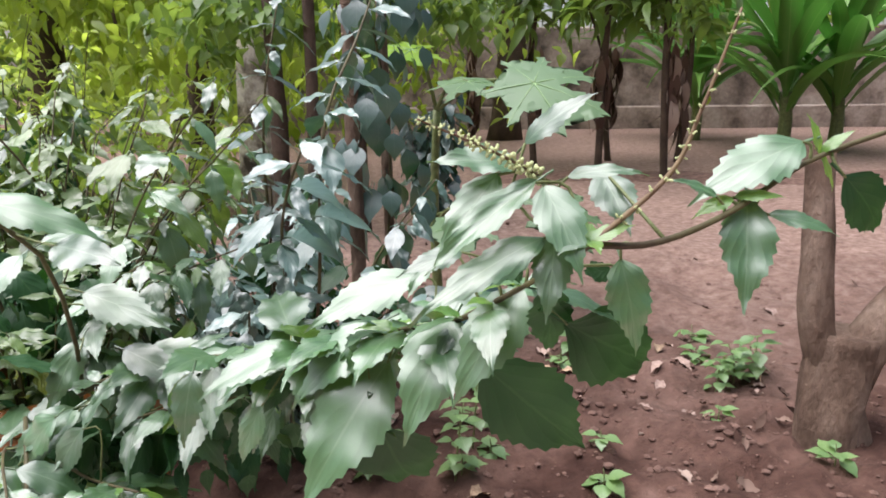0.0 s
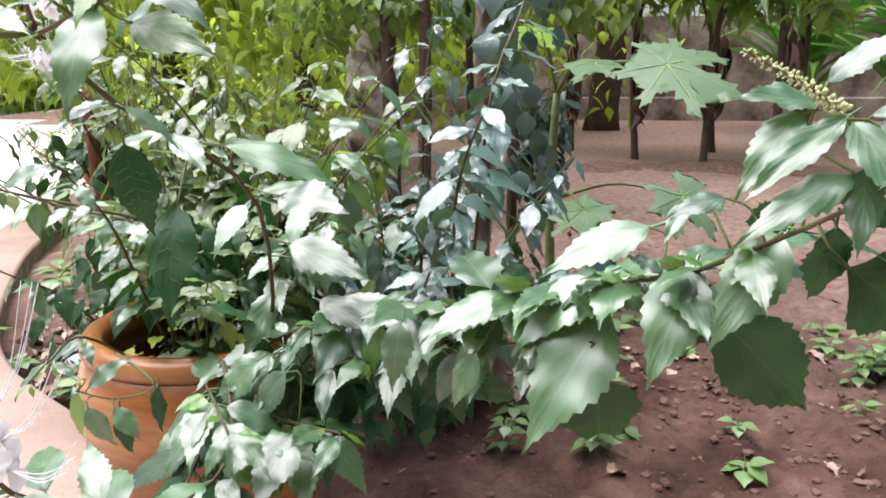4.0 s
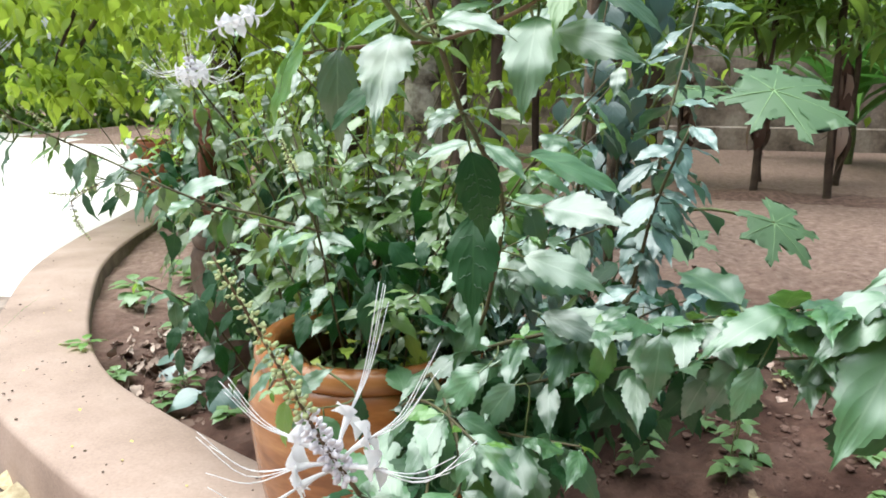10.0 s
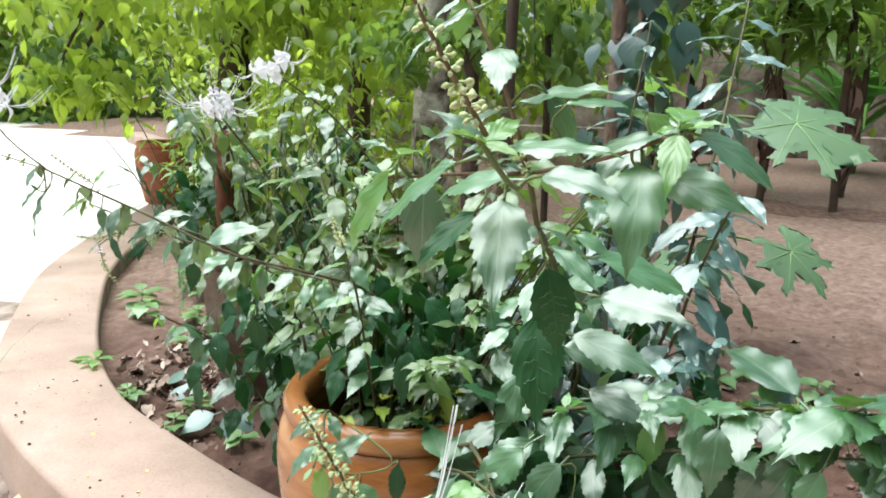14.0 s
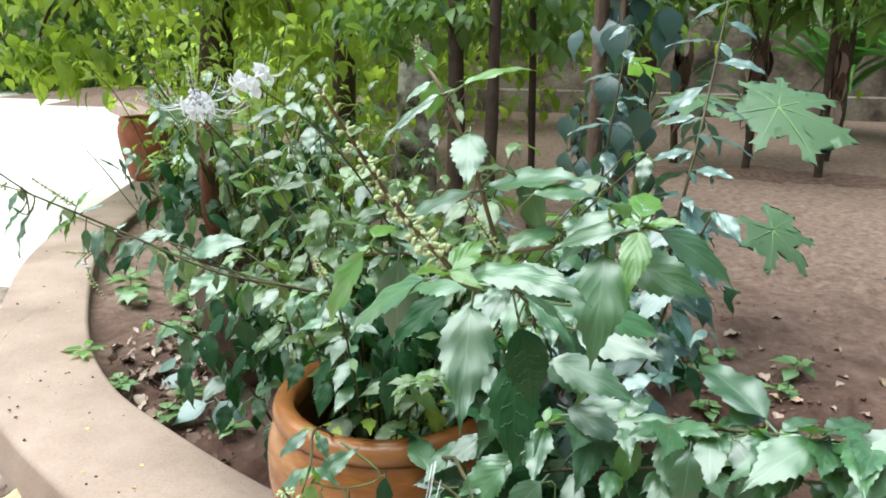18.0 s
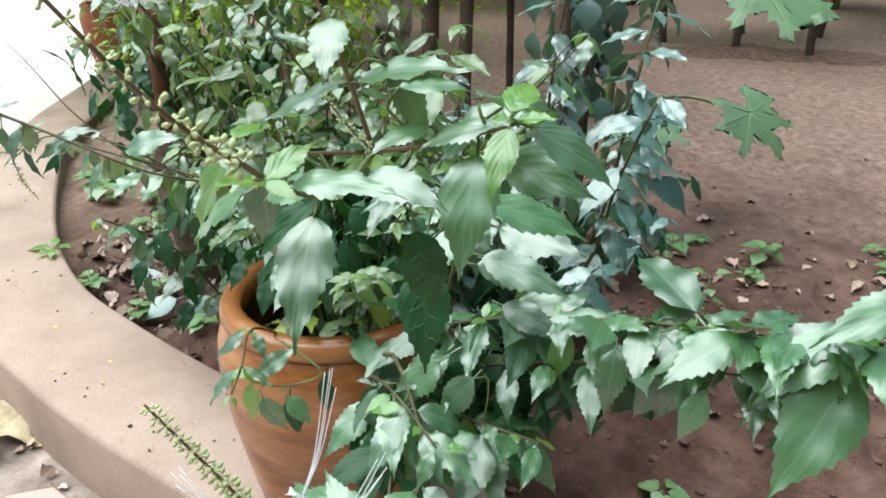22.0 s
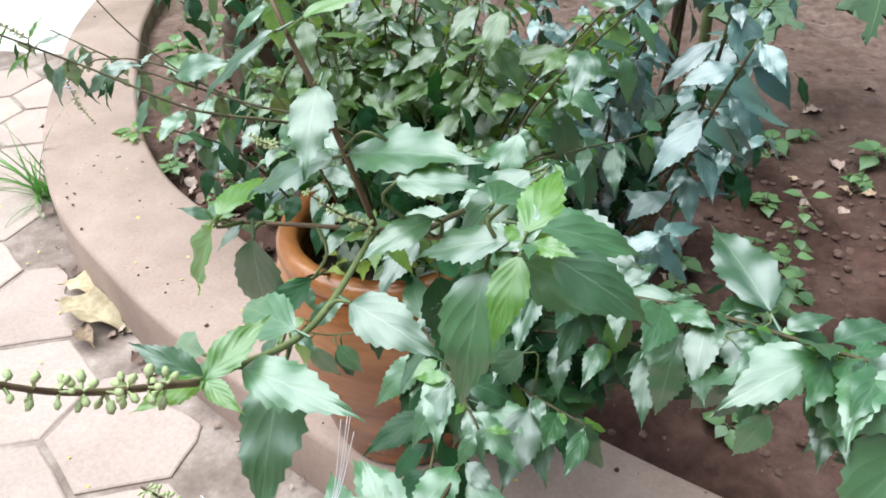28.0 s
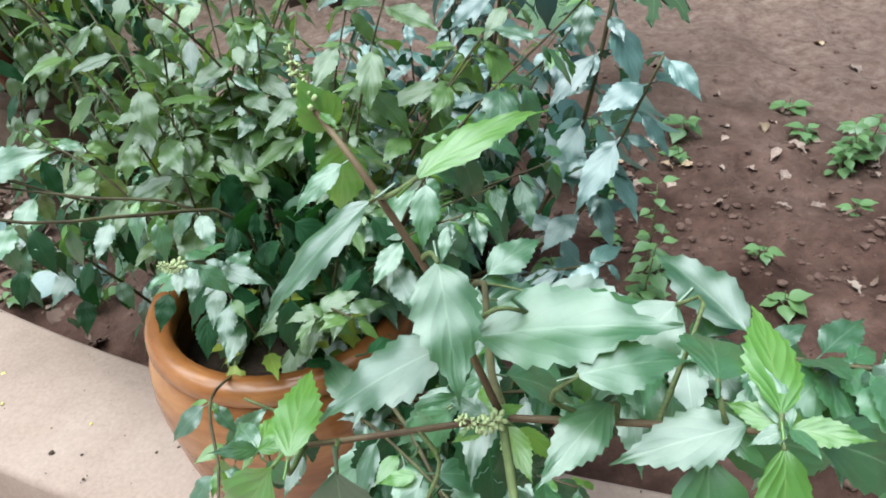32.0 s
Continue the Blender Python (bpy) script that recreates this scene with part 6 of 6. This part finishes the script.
# ridge of dug dark earth along the row of saplings
rv, rf = [], []
for i in range(61):
    for j in range(15):
        x, v = 0.1 + 3.4 * i / 60, -1 + 2 * j / 14
        h = max(0.0, 1 - v * v) ** 1.3 * (0.05 + 0.05 * noise.noise(Vector((x * 2.4, 1.0, 0)))) * min(1.0, i / 5, (60 - i) / 5)
        y = 4.62 + 0.10 * math.sin(2.1 * x) + v * (0.36 + 0.1 * noise.noise(Vector((x * 3, v, 4))))
        rv.append((x, y, 0.352 + h + 0.014 * noise.noise(Vector((x * 14, y * 14, 2)))))
        if i and j:
            o = (i - 1) * 15 + j - 1
            rf.append((o, o + 15, o + 16, o + 1))
tagged(link("soil_ridge", mesh_from("soil_ridge", rv, rf), M_CLOD), "low ridge of dug dark brown earth along the saplings", "soil")

# woods behind: uncountable leaves closing the view
def woods(name, label, x0, x1, y0, y1, z0, z1, n, size, mat, rng):
    j = Joined()
    clumps = [(rng.uniform(x0, x1), rng.uniform(y0, y1), z0 + (z1 - z0) * rng.random() ** 1.1) for _ in range(n // 60)]
    for k in range(n):
        c = clumps[k % len(clumps)]
        p = (c[0] + rng.gauss(0, 0.5), c[1] + rng.gauss(0, 0.4), max(z0, c[2] + rng.gauss(0, 0.35)))
        dd, nn = droop_dir((rng.gauss(0, 1), rng.gauss(0, 1)), rng.uniform(0, 1.2))
        j.add(rng.choice(PLAIN_ARR), leaf_pose(p, dd, nn + Vector((rng.uniform(-0.5, 0.5), rng.uniform(-0.6, 0.3), 0)), size * rng.uniform(0.6, 1.3), 1.3))
    ob = j.done(name, mat, None, label)
    tagged(ob, category="woods", kind="stuff")


woods("woods", "sunlit yellow-green woods beyond the path", -26, -3, 13, 16, 0.3, 5.5, 9000, 0.32, M_TREE, w)
woods("woods", "low green undergrowth along the end of the path", -16, -2.6, 12.4, 13.4, 0.15, 1.7, 5000, 0.22, M_TREE_DARK, w)
# the next two stand out of view, added to block low sky light
woods("woods", "unseen green woods added to block low sky on the open side", -20, 12, -11, -9, 0.3, 7.5, 3200, 0.75, M_TREE_DARK, w)
woods("woods", "unseen green woods added to block low sky beside the garden", 8.5, 10.5, -9, 9, 0.3, 7.5, 2200, 0.75, M_TREE_DARK, w)
woods("woods", "dark green woods behind the garden wall", -3, 11, 10, 12, 0.4, 5.0, 3000, 0.26, M_TREE_DARK, w)
woods("woods", "yellow-green undergrowth at the end of the bed", -4, 0.4, 6.6, 8.0, 0.4, 2.0, 2600, 0.14, M_TREE, w)


wr = random.Random(41)
for x, y, sz, n in ((0.03, 1.03, 0.05, 7), (0.25, 1.00, 0.045, 6), (0.03, 1.23, 0.05, 6), (-0.10, 1.14, 0.05, 8), (0.07, 1.40, 0.045, 8), (0.26, 1.50, 0.05, 7), (0.62, 1.71, 0.06, 8), (0.70, 1.55, 0.05, 6), (0.58, 1.56, 0.05, 8), (0.62, 1.44, 0.055, 12), (-0.03, 0.85, 0.05, 6), (0.27, 1.12, 0.04, 6), (-1.13, 1.36, 0.05, 8), (-1.11, 1.44, 0.06, 8), (-1.30, 1.45, 0.05, 8), (-1.33, 1.50, 0.04, 6), (-0.95, 1.32, 0.05, 7), (0.52, 1.25, 0.04, 6), (0.08, 1.10, 0.04, 7), (0.64, 1.06, 0.05, 7), (-1.69, 2.17, 0.09, 11), (-1.60, 2.04, 0.08, 10), (-1.50, 2.26, 0.09, 11), (-1.42, 2.05, 0.08, 10), (-1.35, 1.86, 0.07, 9), (-1.58, 2.34, 0.10, 11), (0.10, 1.62, 0.06, 9), (0.18, 1.72, 0.05, 8), (0.31, 1.60, 0.06, 8)):
    weed(on_soil(x, y), sz, n, wr)

for x, y, h, sz in ((0.02, 1.02, 0.13, 0.034), (0.05, 1.10, 0.17, 0.030), (0.67, 1.46, 0.09, 0.040), (-0.12, 1.05, 0.07, 0.030), (0.57, 1.40, 0.07, 0.030), (0.62, 1.43, 0.09, 0.032)):
    tall_weed(on_soil(x, y), h, sz, wr)

# grass growing in the joint at the kerb's foot
gr = thing("grass_tuft", "wispy green grass tuft in the joint beside the kerb", "grass", (-1.66, 1.41, 0.19))
for k in range(54):
    a = wr.uniform(0, 6.28)
    el = wr.uniform(0.6, 1.45)
    blade = leaf_arrays(0.012, wr.uniform(0.4, 1.6), 0.3, 3, 3, 0, 0, petiole=0, depth=0, lean=0.5)
    d = Vector((math.cos(a) * math.cos(el), math.sin(a) * math.cos(el), math.sin(el)))
    link("blade", mesh_from("blade", *blade), M_STRAP, gr, leaf_pose((wr.gauss(0, 0.012), wr.gauss(0, 0.012), 0), d, UP - d * d.z, wr.uniform(0.08, 0.26) if k < 46 else wr.uniform(0.28, 0.40)))

# seedling with yellowing leaves at the kerb's inner edge, and a broad-leaved one in the soil
sd = thing("seedling", "small seedling with yellow-green leaves at the kerb's edge", "weed", (-1.43, 1.53, 0.30))
for k in range(6):
    a = 1.05 * k + wr.uniform(-0.3, 0.3)
    dd, nn = droop_dir((math.cos(a), math.sin(a)), wr.uniform(-0.4, 0.3))
    ob = new("leaf", YOUNG_MESH[k % 4])
    ob.parent, ob.matrix_basis = sd, leaf_pose(Vector((0, 0, 0.05)) + dd * 0.012, dd, nn, wr.uniform(0.045, 0.07))
tube("stem", [(0, 0, -0.04), (0.002, 0, 0.02), (0, 0.002, 0.052)], 0.0015, 0.001, M_STEM_G, sd, 6, 5)
def broad_seedling(x, y, h, size, ways, label, mat):
    """Two or three broad leaves on a thin stem."""
    rl = thing("broad_leaved_seedling", label, "weed", on_soil(x, y))
    for k, (dx, dy, down) in enumerate(ways):
        dd, nn = droop_dir((dx, dy), down)
        link("leaf", mesh_from("leaf", *ROUND_ARR[k]), mat, rl, leaf_pose(Vector((0, 0, h * (1 - 0.18 * k))) + dd * size * 0.2, dd, nn + Vector((0, -0.3, 0)), size * (1 - 0.12 * k)))
    tube("stem", [(0, 0, -0.01), (0.002, 0, h * 0.5), (0, 0, h)], 0.0018, 0.0012, M_STEM_G, rl, 6, 5)


broad_seedling(-1.20, 1.56, 0.05, 0.10, ((0.3, -0.9, 0.5), (-0.8, 0.3, 0.1)), "seedling with two broad dull green leaves in the soil", M_BLUE)
broad_seedling(-1.03, 1.40, 0.05, 0.10, ((0.8, -0.5, 0.4), (-0.6, -0.5, 0.2)), "seedling with two broad dull green leaves beside the pot", M_BLUE)
broad_seedling(0.03, 1.75, 0.16, 0.13, ((0.9, -0.4, 0.3), (-0.7, -0.5, 0.3)), "dark broad-leaved seedling under the papaya plant", M_VINE)
broad_seedling(-0.06, 1.50, 0.16, 0.13, ((0.9, -0.3, 0.25), (0.2, -0.9, 0.4)), "dark broad-leaved seedling beside the slim trees", M_VINE)

# crumbs and fallen yellow petals on the kerb and the paving
M_PETAL_Y = mottled("petal_yellow", ((0.3, (0.62, 0.46, 0.06)), (0.7, (0.80, 0.66, 0.16))), 40, 300, 0.6, 0.1, 0.0003)
sv, sf = [], []
for k in range(260):
    i = wr.randrange(60, 160)
    a, b2_ = inner[i], outer[i]
    s = wr.uniform(0.05, 0.95)
    p = a.lerp(b2_, s) + Vector((wr.uniform(-0.02, 0.02), wr.uniform(-0.02, 0.02), 0))
    r = 0.0008 + 0.003 * wr.random() ** 3
    o = len(sv)
    sv += [(p.x + v.x * r * wr.uniform(0.6, 1.6), p.y + v.y * r * wr.uniform(0.6, 1.6), KERB_Z + 0.001 + v.z * r * 0.6) for v in ball_v]
    sf += [tuple(o + q for q in f) for f in ball_f]
tagged(link("kerb_crumbs", mesh_from("kerb_crumbs", sv, sf, smooth=False), M_HUMUS), "dark specks of soil and chaff on the cement kerb", "soil", kind="stuff")
pj = Joined()
for k in range(34):
    i = wr.randrange(70, 150)
    s = wr.uniform(0.1, 0.9) if k % 2 else wr.uniform(1.1, 2.2)
    p = inner[i].lerp(outer[i], s)
    a = wr.uniform(0, 6.28)
    pj.add(wr.choice(PLAIN_ARR), leaf_pose((p.x, p.y, (KERB_Z if s < 1 else PAVE_Z) + 0.004), (math.cos(a), math.sin(a), 0.05), (0.2 * math.cos(a), 0.2, 1), wr.uniform(0.005, 0.011), 1.4))
tagged(pj.done("fallen_petals", M_PETAL_Y, None, "small yellow petals fallen on the kerb and paving"), category="petals", kind="stuff")
# pale dry leaf litter lying thick in the corner of the bed by the kerb
pl = Joined()
for k in range(260):
    x, y = wr.gauss(-1.22, 0.13), wr.gauss(1.62, 0.20)
    d = side_of_kerb(x, y)
    if d < 0.03:
        continue
    a = wr.uniform(0, 6.28)
    n = Vector((wr.uniform(-0.8, 0.8), wr.uniform(-0.8, 0.8), 1))
    pl.add(wr.choice(DRY_ARR), leaf_pose((x, y, soil_z(x, y, d) + 0.008), (math.cos(a), math.sin(a), wr.uniform(0, 0.4)), n, wr.uniform(0.015, 0.055), wr.uniform(0.7, 1.3)))
M_DRY_P, _n, _l, _b = material("dry_leaf_pale", 0.85, 0.25)
_r = ramp(_n, ((0.0, (0.10, 0.06, 0.045)), (0.4, (0.28, 0.19, 0.15)), (0.8, (0.46, 0.36, 0.30)), (1.0, (0.58, 0.50, 0.43))))
_l.new(_n.new("ShaderNodeNewGeometry").outputs["Random Per Island"], _r.inputs["Fac"])
_l.new(_r.outputs["Color"], _b.inputs["Base Color"])
tagged(pl.done("leaf_litter", M_DRY_P, None, "pale dry leaves lying thick by the kerb"), category="leaf litter", kind="stuff")

# dry bits gathered in the joint at the kerb's foot
fj = Joined()
spots = [wr.randrange(70, 150) for _ in range(26)]
for k in range(200):
    i = max(2, min(197, spots[k % 26] + int(wr.gauss(0, 1.5))))
    p = inner[i].lerp(outer[i], 1.03 + abs(wr.gauss(0, 0.08)))
    a = wr.uniform(0, 6.28)
    p = p + Vector((wr.uniform(-0.03, 0.03), wr.uniform(-0.03, 0.03), 0)) * 0.6
    if side_of_kerb(p.x, p.y) > -0.252:
        continue
    fj.add(wr.choice(DRY_ARR), leaf_pose((p.x, p.y, PAVE_Z + 0.004), (math.cos(a), math.sin(a), 0.1), (0.4 * math.cos(a), 0.3 * math.sin(a), 1), 0.006 + 0.026 * wr.random() ** 2, wr.uniform(0.8, 1.8)))
tagged(fj.done("leaf_litter", M_DRY_P, None, "dry brown bits gathered along the kerb's foot"), category="leaf litter", kind="stuff")
